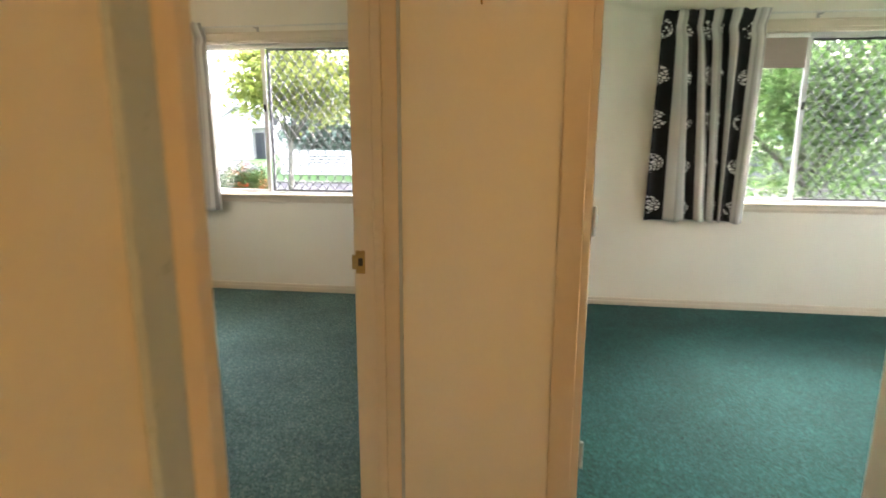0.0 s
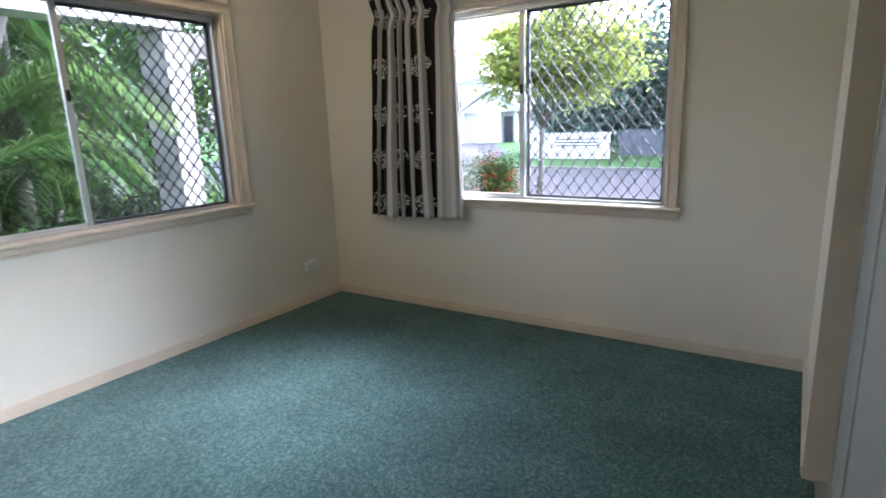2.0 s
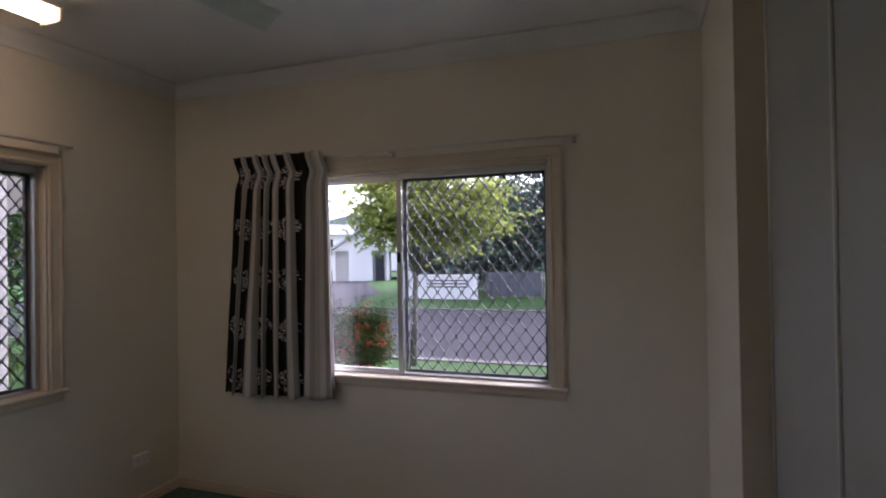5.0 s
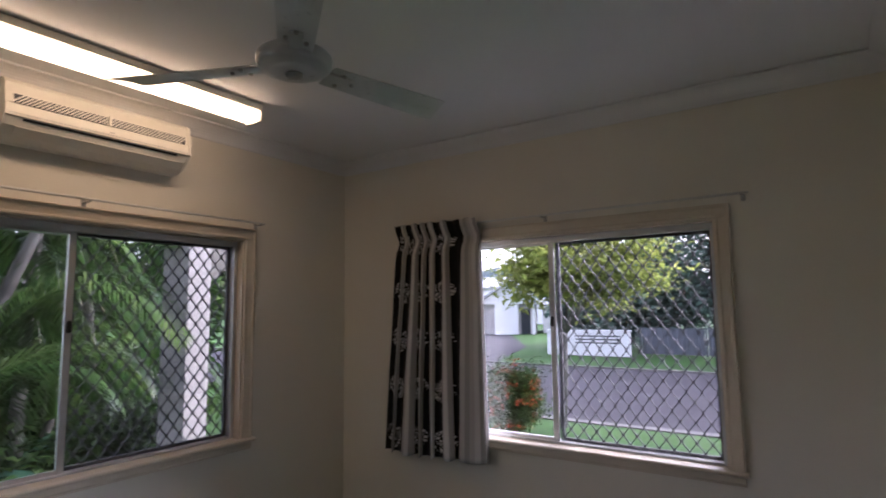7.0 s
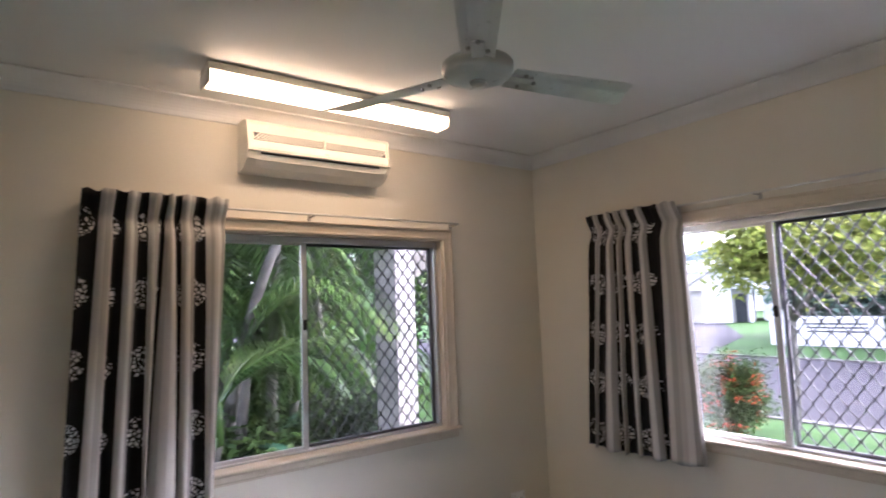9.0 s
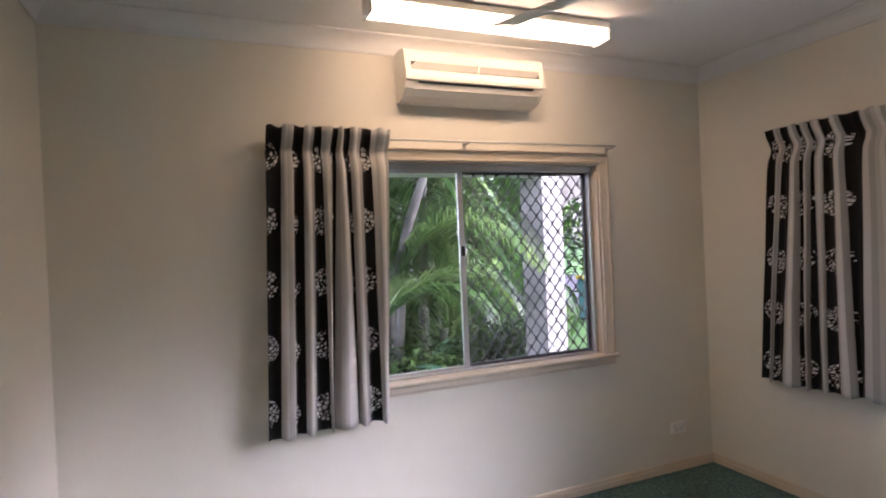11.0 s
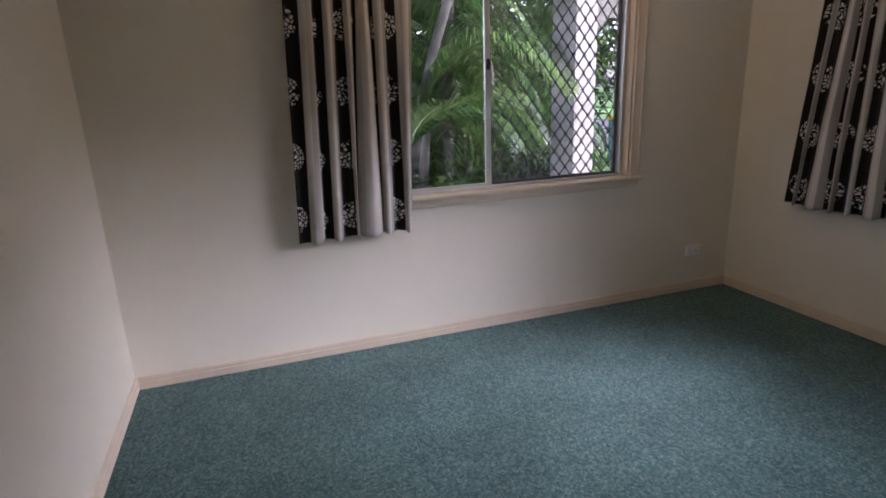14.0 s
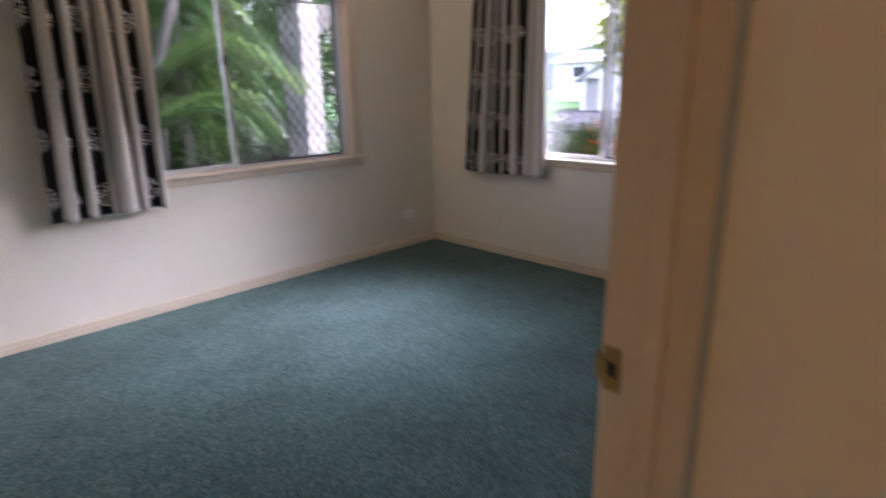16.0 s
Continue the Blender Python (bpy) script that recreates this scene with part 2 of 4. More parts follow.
GLOSSY = leafy("garden_shrub_leaf", (0.015, 0.05, 0.010), (0.034, 0.095, 0.018), (0.09, 0.16, 0.03), 0.3)
FRESHLEAF = leafy("fresh_green_leaf", (0.045, 0.115, 0.030), (0.095, 0.19, 0.050), (0.19, 0.29, 0.09), 0.45)
BLOSSOM = leafy("orange_blossom", (0.50, 0.045, 0.02), (0.58, 0.085, 0.025), (0.62, 0.16, 0.045), 0.2)
TEAL = plain("teal_plastic", (0.03, 0.16, 0.18), 0.45, 0.05)
YELLOW = plain("yellow_plastic", (0.75, 0.50, 0.03), 0.45, 0.05)
# Distance haze is mixed into the hill's pale blue grey.
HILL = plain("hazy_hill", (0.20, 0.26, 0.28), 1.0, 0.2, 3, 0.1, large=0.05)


for dull in (ASPHALT, GRASS, LAWN, CONCRETE, GRILLE):
    dull.node_tree.nodes["Principled BSDF"].inputs["Specular IOR Level"].default_value = 0.12


# ---- builders ----
def link(name, bm, material, parent=None, label="", smooth=False):
    me = bpy.data.meshes.new(name)
    bmesh.ops.recalc_face_normals(bm, faces=bm.faces[:])
    bm.to_mesh(me)
    bm.free()
    me.materials.append(material)
    if smooth:
        for p in me.polygons:
            p.use_smooth = True
    ob = new(name, me)
    if parent is not None:
        ob.parent = parent
    if label:
        ob["label"] = label
    return ob


def part(name, bm, material, parent, label="", smooth=False):
    return link(name, bm, material, parent, label, smooth)


def thing(name, label, category, m=None, group="", kind=""):
    ob = new(name)
    ob.empty_display_size = 0.05
    if m is not None:
        ob.matrix_world = m
    return tagged(ob, label, category, group, kind)


def box(bm, x0, x1, y0, y1, z0, z1, round_by=0.0, segs=2):
    vs = [bm.verts.new((x, y, z)) for x in (x0, x1) for y in (y0, y1) for z in (z0, z1)]
    fs = [(0, 1, 3, 2), (4, 6, 7, 5), (0, 4, 5, 1), (2, 3, 7, 6), (0, 2, 6, 4), (1, 5, 7, 3)]
    faces = [bm.faces.new([vs[i] for i in f]) for f in fs]
    if round_by:
        edges = list({e for f in faces for e in f.edges})
        bmesh.ops.bevel(bm, geom=edges, offset=round_by, segments=segs, affect="EDGES", clamp_overlap=True)
    return bm


def boxed(x0, x1, y0, y1, z0, z1, round_by=0.0, segs=2):
    return box(bmesh.new(), x0, x1, y0, y1, z0, z1, round_by, segs)


def prism(bm, outline, axis, a, b):
    """An outline of two coordinates drawn out along the third axis from a to b."""
    def place(p, s):
        return {"x": (s, p[0], p[1]), "y": (p[0], s, p[1]), "z": (p[0], p[1], s)}[axis]
    lo = [bm.verts.new(place(p, a)) for p in outline]
    hi = [bm.verts.new(place(p, b)) for p in outline]
    n = len(outline)
    bm.faces.new(lo)
    bm.faces.new(hi[::-1])
    for i in range(n):
        bm.faces.new((lo[i], hi[i], hi[(i + 1) % n], lo[(i + 1) % n]))
    return bm


def tube(bm, points, radii, sides=8, cap=True):
    """A round bar along points, of the radius given at each."""
    rings = []
    for i, p in enumerate(points):
        p = Vector(p)
        ahead = (Vector(points[min(i + 1, len(points) - 1)]) - Vector(points[max(i - 1, 0)])).normalized()
        side = ahead.cross(Vector((0, 0, 1)) if abs(ahead.z) < 0.9 else Vector((1, 0, 0))).normalized()
        up = side.cross(ahead)
        r = radii[i] if isinstance(radii, (list, tuple)) else radii
        rings.append([bm.verts.new(p + side * r * math.cos(2 * math.pi * k / sides) + up * r * math.sin(2 * math.pi * k / sides)) for k in range(sides)])
    for a, b in zip(rings, rings[1:]):
        for k in range(sides):
            bm.faces.new((a[k], a[(k + 1) % sides], b[(k + 1) % sides], b[k]))
    if cap:
        bm.faces.new(rings[0][::-1])
        bm.faces.new(rings[-1])
    return bm


def lathe(bm, profile, centre=(0, 0, 0), sides=32):
    """A body turned about z: profile of (radius, height)."""
    rings = []
    for r, h in profile:
        rings.append([bm.verts.new((centre[0] + r * math.cos(2 * math.pi * k / sides), centre[1] + r * math.sin(2 * math.pi * k / sides), centre[2] + h)) for k in range(sides)])
    for a, b in zip(rings, rings[1:]):
        for k in range(sides):
            bm.faces.new((a[k], a[(k + 1) % sides], b[(k + 1) % sides], b[k]))
    bm.faces.new(rings[0][::-1])
    bm.faces.new(rings[-1])
    return bm


def wall_with_holes(name, axis, face0, face1, a, b, z0, z1, holes, material):
    """A wall drawn along x or y from a to b, between face0 and face1, with openings (a0, a1, z0, z1)."""
    bm = bmesh.new()
    cuts = sorted({a, b, *[h[0] for h in holes], *[h[1] for h in holes]})
    for s, e in zip(cuts, cuts[1:]):
        mid = (s + e) / 2
        gaps = sorted((h[2], h[3]) for h in holes if h[0] <= mid <= h[1])
        levels, base = [], z0
        for g0, g1 in gaps:
            if g0 > base:
                levels.append((base, g0))
            base = g1
        if base < z1:
            levels.append((base, z1))
        for l0, l1 in levels:
            if axis == "x":
                box(bm, s, e, face0, face1, l0, l1)
            else:
                box(bm, face0, face1, s, e, l0, l1)
    return tagged(link(name, bm, material), kind="structure")


# ---- plan ----
XW, XE = -3.865, -0.60          # room: west and east wall faces
YS, YN = 0.96, 4.765            # south and north wall faces
HALL_X = -0.49                  # hall side of the east wall
END_Y = 1.972                   # hall's end wall
HEAD = 2.70                     # ceiling
DOOR_S, DOOR_N, DOOR_H = 0.965, 1.95, 2.04
WARD_S, WARD_N, WARD_H = 2.12, 3.75, 2.42
R2W, R2E = -0.02, 3.6           # second bedroom
WIN_Z0, WIN_Z1 = 0.806, 2.040
WEST_Z0, WEST_Z1 = 0.822, 2.052
WIN_A = (2.020, 3.898)          # along y
WIN_B = (-3.150, -1.337)        # along x
WIN_C = (0.930, 2.730)          # along x, second bedroom

FLOOR = tagged(link("floor", boxed(-4.0, 3.75, -2.2, 4.9, -0.15, 0.0), CARPET), "teal green flecked cut-pile carpet laid wall to wall", "carpet", kind="structure")
# Carpet sheet coloured darker and greener for the light in there.
tagged(link("floor", boxed(R2W, R2E, END_Y + 0.06, YN, 0.001, 0.005), CARPET_GREENLIT), "cut-pile carpet of the second bedroom, coloured for its dim green light", "carpet", kind="structure")
tagged(link("ceiling", boxed(-4.0, 3.75, -2.2, 4.9, HEAD, HEAD + 0.12), CEIL), "flat white painted plasterboard ceiling", "ceiling", kind="structure")
tagged(wall_with_holes("wall_west", "y", XW - 0.135, XW, 0.85, 4.90, 0, HEAD, [(*WIN_A, WEST_Z0, WEST_Z1)], WALL), "cream painted plaster wall with a window", "wall")
tagged(wall_with_holes("wall_north", "x", YN, YN + 0.135, XW, 3.75, 0, HEAD, [(*WIN_B, WIN_Z0, WIN_Z1), (*WIN_C, WIN_Z0, WIN_Z1)], WALL), "cream painted plaster wall with two windows", "wall")
tagged(wall_with_holes("wall_south", "x", YS - 0.11, YS, XW, XE - 0.003, 0, HEAD, [], WALL), "plain cream painted plaster wall", "wall")
tagged(wall_with_holes("wall_east", "y", XE, HALL_X, -2.1, YN, 0, HEAD,
                       [(DOOR_S - 0.02, DOOR_N + 0.02, 0, DOOR_H + 0.02), (WARD_S, WARD_N, 0, WARD_H)], WALL), "cream wall with a doorway and a wardrobe opening", "wall")
tagged(wall_with_holes("wall_hall_end", "x", END_Y, END_Y + 0.11, HALL_X, 1.6, 0, HEAD, [(0.02, 0.95, 0, DOOR_H + 0.02)], WALL), "cream hall wall with a doorway", "wall")
tagged(wall_with_holes("wall_hall_east", "y", 1.6, 1.7, -2.1, END_Y + 0.11, 0, HEAD, [], WALL), "plain cream hall wall", "wall")
tagged(wall_with_holes("wall_hall_south", "x", -2.2, -2.1, -0.7, 1.7, 0, HEAD, [], WALL), "plain cream hall wall", "wall")
tagged(wall_with_holes("wall_bedroom_west", "y", R2W - 0.09, R2W, END_Y + 0.11, YN, 0, HEAD, [], WALL), "cream bedroom wall", "wall")
# Unseen wall; its opening is added to let daylight into the room.
tagged(wall_with_holes("wall_bedroom_east", "y", R2E, R2E + 0.15, END_Y, YN, 0, HEAD, [(3.0, 3.9, WIN_Z0, WIN_Z1)], WALL), "cream bedroom wall", "wall")
tagged(wall_with_holes("wall_bedroom_south", "x", END_Y, END_Y + 0.11, 1.7, R2E, 0, HEAD, [], WALL), "cream bedroom wall", "wall")


# baseboards: a board with an eased top and a bead
def baseboard(name, axis, at, way, a, b):
    prof = [(0, 0), (0.016, 0), (0.016, 0.036), (0.011, 0.039), (0.011, 0.050), (0.008, 0.058), (0.004, 0.062), (0, 0.062)]
    out = [(at + way * d, h + 0.001) for d, h in prof]
    return tagged(link(name, prism(bmesh.new(), out, axis, a, b), TRIM), "cream painted timber baseboard", "baseboard", kind="structure")


baseboard("baseboard", "y", XW, 1, YS + 0.016, YN)
baseboard("baseboard", "x", YN, -1, XW + 0.016, XE - 0.016)
baseboard("baseboard", "x", YS, 1, XW, XE - 0.06)
baseboard("baseboard", "y", XE, -1, WARD_N + 0.002, YN)
baseboard("baseboard", "x", YN, -1, R2W, R2E)
baseboard("baseboard", "y", HALL_X, 1, -2.1, 0.80)


def cornice(name, axis, at, way, a, b):
    n = 7
    prof = [(0.0, 0.0), (0.0, -0.088), (0.008, -0.088)]
    for i in range(n + 1):
        t = i / n * math.pi / 2
        prof.append((0.080 - 0.070 * math.cos(t), -0.080 + 0.070 * math.sin(t)))
    prof += [(0.088, -0.008), (0.088, 0.0)]
    out = [(at + way * d, HEAD - 0.001 + h) for d, h in prof]
    return tagged(link(name, prism(bmesh.new(), out, axis, a, b), CEIL), "white coved plaster cornice", "cornice", kind="structure")


cornice("trim", "y", XW, 1, YS, YN)
cornice("trim", "x", YN, -1, XW, XE)
cornice("trim", "x", YS, 1, XW, XE)
cornice("trim", "y", XE, -1, YS, YN)


# ---- windows, built facing outwards along local y, inner wall face at y = 0 ----
def grille_mesh(x0, x1, z0, z1, y, cell_w, cell_h):
    """Wavy cast strands that touch at knuckles and leave pointed oval openings."""
    bm = bmesh.new()
    cols = max(2, round((x1 - x0) / cell_w))
    rows = max(2, round((z1 - z0) / cell_h))
    cw, ch = (x1 - x0) / cols, (z1 - z0) / rows
    per = 8
    steps = rows * per
    half = 0.0034
    for c in range(cols + 1):
        for s in (-1, 1):
            if (c == 0 and s < 0) or (c == cols and s > 0):
                continue
            ring = []
            for k in range(steps + 1):
                ph = k / per * 2 * math.pi
                tri = (1 - math.cos(ph)) / 2
                tri = tri * 0.55 + 0.45 * (1 - abs((k / per) % 1.0 * 2 - 1))
                x = x0 + cw * c + s * tri * (cw / 2 - half * 0.6)
                z = z0 + ch * k / per
                w = half * (1.5 if k % (per // 2) == 0 else 1.0)
                ring.append([bm.verts.new((x - w, y - 0.004, z)), bm.verts.new((x + w, y - 0.004, z)), bm.verts.new((x + w, y + 0.004, z)), bm.verts.new((x - w, y + 0.004, z))])
            for a, b in zip(ring, ring[1:]):
                for i in range(4):
                    bm.faces.new((a[i], a[(i + 1) % 4], b[(i + 1) % 4], b[i]))
    return bm


def casing_profile():
    # across the board (from the opening outwards), and out from the wall
    return [(0.0, 0.0), (0.0, 0.013), (0.006, 0.016), (0.014, 0.016), (0.017, 0.013), (0.050, 0.017), (0.056, 0.021), (0.064, 0.022), (0.069, 0.019), (0.069, 0.0)]


def window(name, m, x0, x1, z0, z1, label, screen_label):
    win = thing(name, label, "window", m, kind="structure")
    # timber lining of the opening
    part("lining", boxed(x0 + 0.001, x0 + 0.016, 0.001, 0.134, z0 + 0.001, z1 - 0.001), TRIM, win)
    part("lining", boxed(x1 - 0.016, x1 - 0.001, 0.001, 0.134, z0 + 0.001, z1 - 0.001), TRIM, win)
    part("lining", boxed(x0 + 0.016, x1 - 0.016, 0.001, 0.134, z1 - 0.016, z1 - 0.001), TRIM, win)
    # sill with a nosed front edge
    sill = [(-0.034, z0 + 0.004), (-0.038, z0 + 0.010), (-0.038, z0 + 0.018), (-0.033, z0 + 0.023), (0.052, z0 + 0.023), (0.134, z0 + 0.016), (0.134, z0 + 0.001), (0.0, z0 + 0.001), (-0.030, z0 + 0.001)]
    part("window_sill", prism(bmesh.new(), sill, "x", x0 + 0.0165, x1 - 0.0165), TRIM, win)
    for ex in (x0 - 0.075, x1 - 0.016):
        horn = [(-0.034, z0 + 0.004), (-0.038, z0 + 0.010), (-0.038, z0 + 0.018), (-0.033, z0 + 0.023), (-0.001, z0 + 0.023), (-0.001, z0 + 0.001), (-0.030, z0 + 0.001)]
        part("sill_horn", prism(bmesh.new(), horn, "x", ex, ex + 0.091), TRIM, win)
    # casing boards
    cp = casing_profile()
    part("casing", prism(bmesh.new(), [(x0 + 0.008 - a, -o - 0.001) for a, o in cp], "z", z0 + 0.024, z1 + 0.060), TRIM, win)
    part("casing", prism(bmesh.new(), [(x1 - 0.008 + a, -o - 0.001) for a, o in cp], "z", z0 + 0.024, z1 + 0.060), TRIM, win)
    part("casing", prism(bmesh.new(), [(-o - 0.003, z1 - 0.008 + a) for a, o in cp], "x", x0 - 0.060, x1 + 0.060), TRIM, win)
    apron = [(-0.001, z0 + 0.0), (-0.018, z0 + 0.0), (-0.018, z0 - 0.028), (-0.012, z0 - 0.036), (-0.012, z0 - 0.044), (-0.001, z0 - 0.048)]
    part("apron", prism(bmesh.new(), apron, "x", x0 - 0.060, x1 + 0.060), TRIM, win)
    # aluminium outer frame
    fx0, fx1, fz0, fz1 = x0 + 0.017, x1 - 0.017, z0 + 0.024, z1 - 0.017
    fy0, fy1 = 0.055, 0.125
    part("window_frame", boxed(fx0, fx0 + 0.022, fy0, fy1, fz0, fz1, 0.002, 1), ALU, win, "satin aluminium frame")
    part("window_frame", boxed(fx1 - 0.022, fx1, fy0, fy1, fz0, fz1, 0.002, 1), ALU, win)
    part("window_frame", boxed(fx0 + 0.022, fx1 - 0.022, fy0, fy1, fz1 - 0.034, fz1, 0.002, 1), ALU, win)
    part("window_frame", boxed(fx0 + 0.022, fx1 - 0.022, fy0, fy1, fz0, fz0 + 0.012, 0.002, 1), ALU, win)
    mid = (x0 + x1) / 2
    gx0, gx1, gz0, gz1 = fx0 + 0.022, fx1 - 0.022, fz0 + 0.012, fz1 - 0.034
    # sliding sash
    sash = part("sliding_sash", boxed(mid - 0.016, mid + 0.016, 0.062, 0.084, gz0, gz1, 0.002, 1), ALU, win)
    part("sash_rail", boxed(gx0, mid - 0.016, 0.064, 0.084, gz0, gz0 + 0.018), ALU, sash)
    part("sash_rail", boxed(gx0, mid - 0.016, 0.064, 0.084, gz1 - 0.012, gz1), ALU, sash)
    part("sash_stile", boxed(gx0, gx0 + 0.020, 0.064, 0.084, gz0 + 0.018, gz1 - 0.012), ALU, sash)
    part("latch", boxed(mid - 0.010, mid + 0.010, 0.048, 0.062, z0 + 0.687, z0 + 0.747, 0.004), BLACK, sash, "black latch")
    pane = part("pane", boxed(gx0 + 0.020, mid - 0.016, 0.073, 0.077, gz0 + 0.018, gz1 - 0.012), GLASS, sash)
    pane.visible_shadow = False
    fixed = part("pane", boxed(mid + 0.016, gx1, 0.092, 0.096, gz0, gz1), GLASS, win)
    fixed.visible_shadow = False
    # security screen over the fixed half
    scr = part("security_screen", boxed(mid + 0.016, mid + 0.034, 0.102, 0.120, gz0, gz1), GRILLE, win, screen_label)
    part("screen_frame", boxed(gx1 - 0.016, gx1, 0.102, 0.120, gz0, gz1), GRILLE, scr)
    part("screen_frame", boxed(mid + 0.034, gx1 - 0.016, 0.102, 0.120, gz0, gz0 + 0.016), GRILLE, scr)
    part("screen_frame", boxed(mid + 0.034, gx1 - 0.016, 0.102, 0.120, gz1 - 0.014, gz1), GRILLE, scr)
    part("grille", grille_mesh(mid + 0.034, gx1 - 0.016, gz0 + 0.016, gz1 - 0.014, 0.111, 0.074, 0.106), GRILLE, scr)
    return win


FRAME_A = pose(XW, 0, 0, 0, 0, 90)
FRAME_B = pose(0, YN, 0)
window("window_1", FRAME_A, *WIN_A, WEST_Z0, WEST_Z1, "aluminium sliding window with cream casing, half screened", "grey diamond security grille")
window("window_2", FRAME_B, *WIN_B, WIN_Z0, WIN_Z1, "aluminium sliding window with cream casing, half screened", "grey diamond security grille")
window("window_3", FRAME_B, *WIN_C, WIN_Z0, WIN_Z1, "aluminium sliding window of the second bedroom, half screened", "grey diamond security grille")


BLIND = plain("beige_blind_cloth", (0.36, 0.30, 0.26), 0.8, 0.04, 200, 0.2, large=5)
blind = thing("roller_blind", "short drop of beige roller blind at a window head", "blind", FRAME_B)
part("drop", boxed(1.30, 1.80, 0.030, 0.033, 1.795, 1.990), BLIND, blind)
part("roller", tube(bmesh.new(), [(1.29, 0.032, 2.003), (1.81, 0.032, 2.003)], 0.016, 12), BRIGHT, blind, "white roller tube", True)
part("bottom_bar", boxed(1.30, 1.80, 0.027, 0.036, 1.783, 1.795, 0.002, 1), BLIND, blind)


# ---- curtains and rods, in the same local frames ----
def curtain(m, tops, bottoms, zs, kinds, top_edges, bottom_edges, seed, label):
    """Pleated cloth: each visible strip of the print has its own width at the heading and at the hem."""
    rnd = random.Random(seed)
    z_top, z_bot = zs
    th = thing("curtain", label, "curtain", m, group="short curtains")
    per, nv = 9, 44
    black = [(0.27, 0.50), (0.39, 0.50), (0.09, 0.27), (0.42, 0.50), (0.0, 0.13), (0.25, 0.45)]
    pale = [(0.52, 0.76), (0.70, 0.96), (0.53, 0.72), (0.66, 0.90), (0.74, 0.97)]
    strips, nb, npale = [], 0, 0
    for k, kind in enumerate(kinds):
        if kind == "B":
            span, nb = black[nb % len(black)], nb + 1
        elif kind == "L":
            span = (0.0, 0.25)
        elif kind == "R":
            span = (0.25, 0.5)
        elif kind == "P":
            span = (0.525, 0.97)
        else:
            span, npale = pale[npale % len(pale)], npale + 1
        forward = 0.027 if kind == "S" else (0.020 if kind == "P" else -0.020)
        strips.append((k, kind, span, forward * rnd.uniform(0.75, 1.25), rnd.uniform(-1, 1)))

    def edge(k, v):
        bend = v ** 0.85
        f = top_edges[k] + (bottom_edges[k] - top_edges[k]) * bend
        width = tops[1] - tops[0] + ((bottoms[1] - bottoms[0]) - (tops[1] - tops[0])) * v
        return tops[0] + (bottoms[0] - tops[0]) * v + width * f

    def at(k, s, v):
        _, kind, _, forward, sway = strips[k]
        x0, x1 = edge(k, v), edge(k + 1, v)
        head = max(0.0, 1 - v / 0.07)
        pinch = math.exp(-((v - 0.075) / 0.035) ** 2)
        grow = 0.55 + 0.45 * min(1.0, v / 0.6)
        arch = math.sin(math.pi * s)
        lean_x = 0.006 * sway * math.sin(3.1 * v + seed + k) * min(1.0, v * 3)
        x = x0 + (x1 - x0) * s + lean_x * arch + (0.5 - s) * (x1 - x0) * 0.12 * pinch * (kind == "S")
        out = forward * arch * grow * (1 - 0.35 * pinch) - 0.010 * pinch + 0.006 * sway * math.sin(2 * math.pi * s) * grow
        out += 0.030 * head - 0.022 * pinch + 0.010 * noise.noise((x * 9, v * 2.2, seed)) * min(1.0, v * 2) + 0.007 * noise.noise((x * 34, v * 4, seed + 3))
        z = z_top + (z_bot - z_top) * v - 0.012 * arch * (forward > 0) * v + 0.010 * math.sin(5 * x + seed) * v + (0.012 * noise.noise((x * 26, 0.0, seed)) + 0.005 * (kind == "S")) * (1 - v) ** 6
        return Vector((x, -0.085 - out, z))

    bm = bmesh.new()
    uvl = bm.loops.layers.uv.new("UVMap")
    rows, us = [], []
    for k, _, span, _, _ in strips:
        for i in range(per + 1):
            us.append((k, i / per, 0.30 * (k + span[0] + (span[1] - span[0]) * i / per)))
    for b in range(nv + 1):
        row, last = [], None
        for k, s, _ in us:
            if s == 0 and last is not None:
                row.append(last)
            else:
                row.append(bm.verts.new(at(k, s, b / nv)))
            last = row[-1]
        rows.append(row)
    for b in range(nv):
        for a in range(len(us) - 1):
            if us[a][0] != us[a + 1][0]:
                continue
            f = bm.faces.new((rows[b][a], rows[b][a + 1], rows[b + 1][a + 1], rows[b + 1][a]))
            f.smooth = True
            for lp, (aa, bb) in zip(f.loops, ((a, b), (a + 1, b), (a + 1, b + 1), (a, b + 1))):
                lp[uvl].uv = (us[aa][2], z_top + (z_bot - z_top) * bb / nv)
    me = bpy.data.meshes.new("cloth")
    bm.to_mesh(me)
    bm.free()
    me.materials.append(CLOTH)
    ob = new("cloth", me)
    ob.parent = th
    sol = ob.modifiers.new("thick", "SOLIDIFY")
    sol.thickness = 0.002
    # pale lining hung behind
    bm = bmesh.new()
    n2, down = 60, 10
    grid = []
    for b in range(down + 1):
        v = b / down
        x0, x1 = edge(0, v) + 0.012, edge(len(strips), v) - 0.004
        grid.append([bm.verts.new((x0 + (x1 - x0) * a / n2, -0.034 - 0.012 * math.sin(0.75 * a + 1), z_top - 0.02 + (z_bot + 0.015 - z_top) * v)) for a in range(n2 + 1)])
    for b in range(down):
        for a in range(n2):
            f = bm.faces.new((grid[b][a], grid[b][a + 1], grid[b + 1][a + 1], grid[b + 1][a]))
            f.smooth = True
    lin = link("lining", bm, LINING, th, "pale lining", True)
    sol = lin.modifiers.new("thick", "SOLIDIFY")
    sol.thickness = 0.0015
    return th


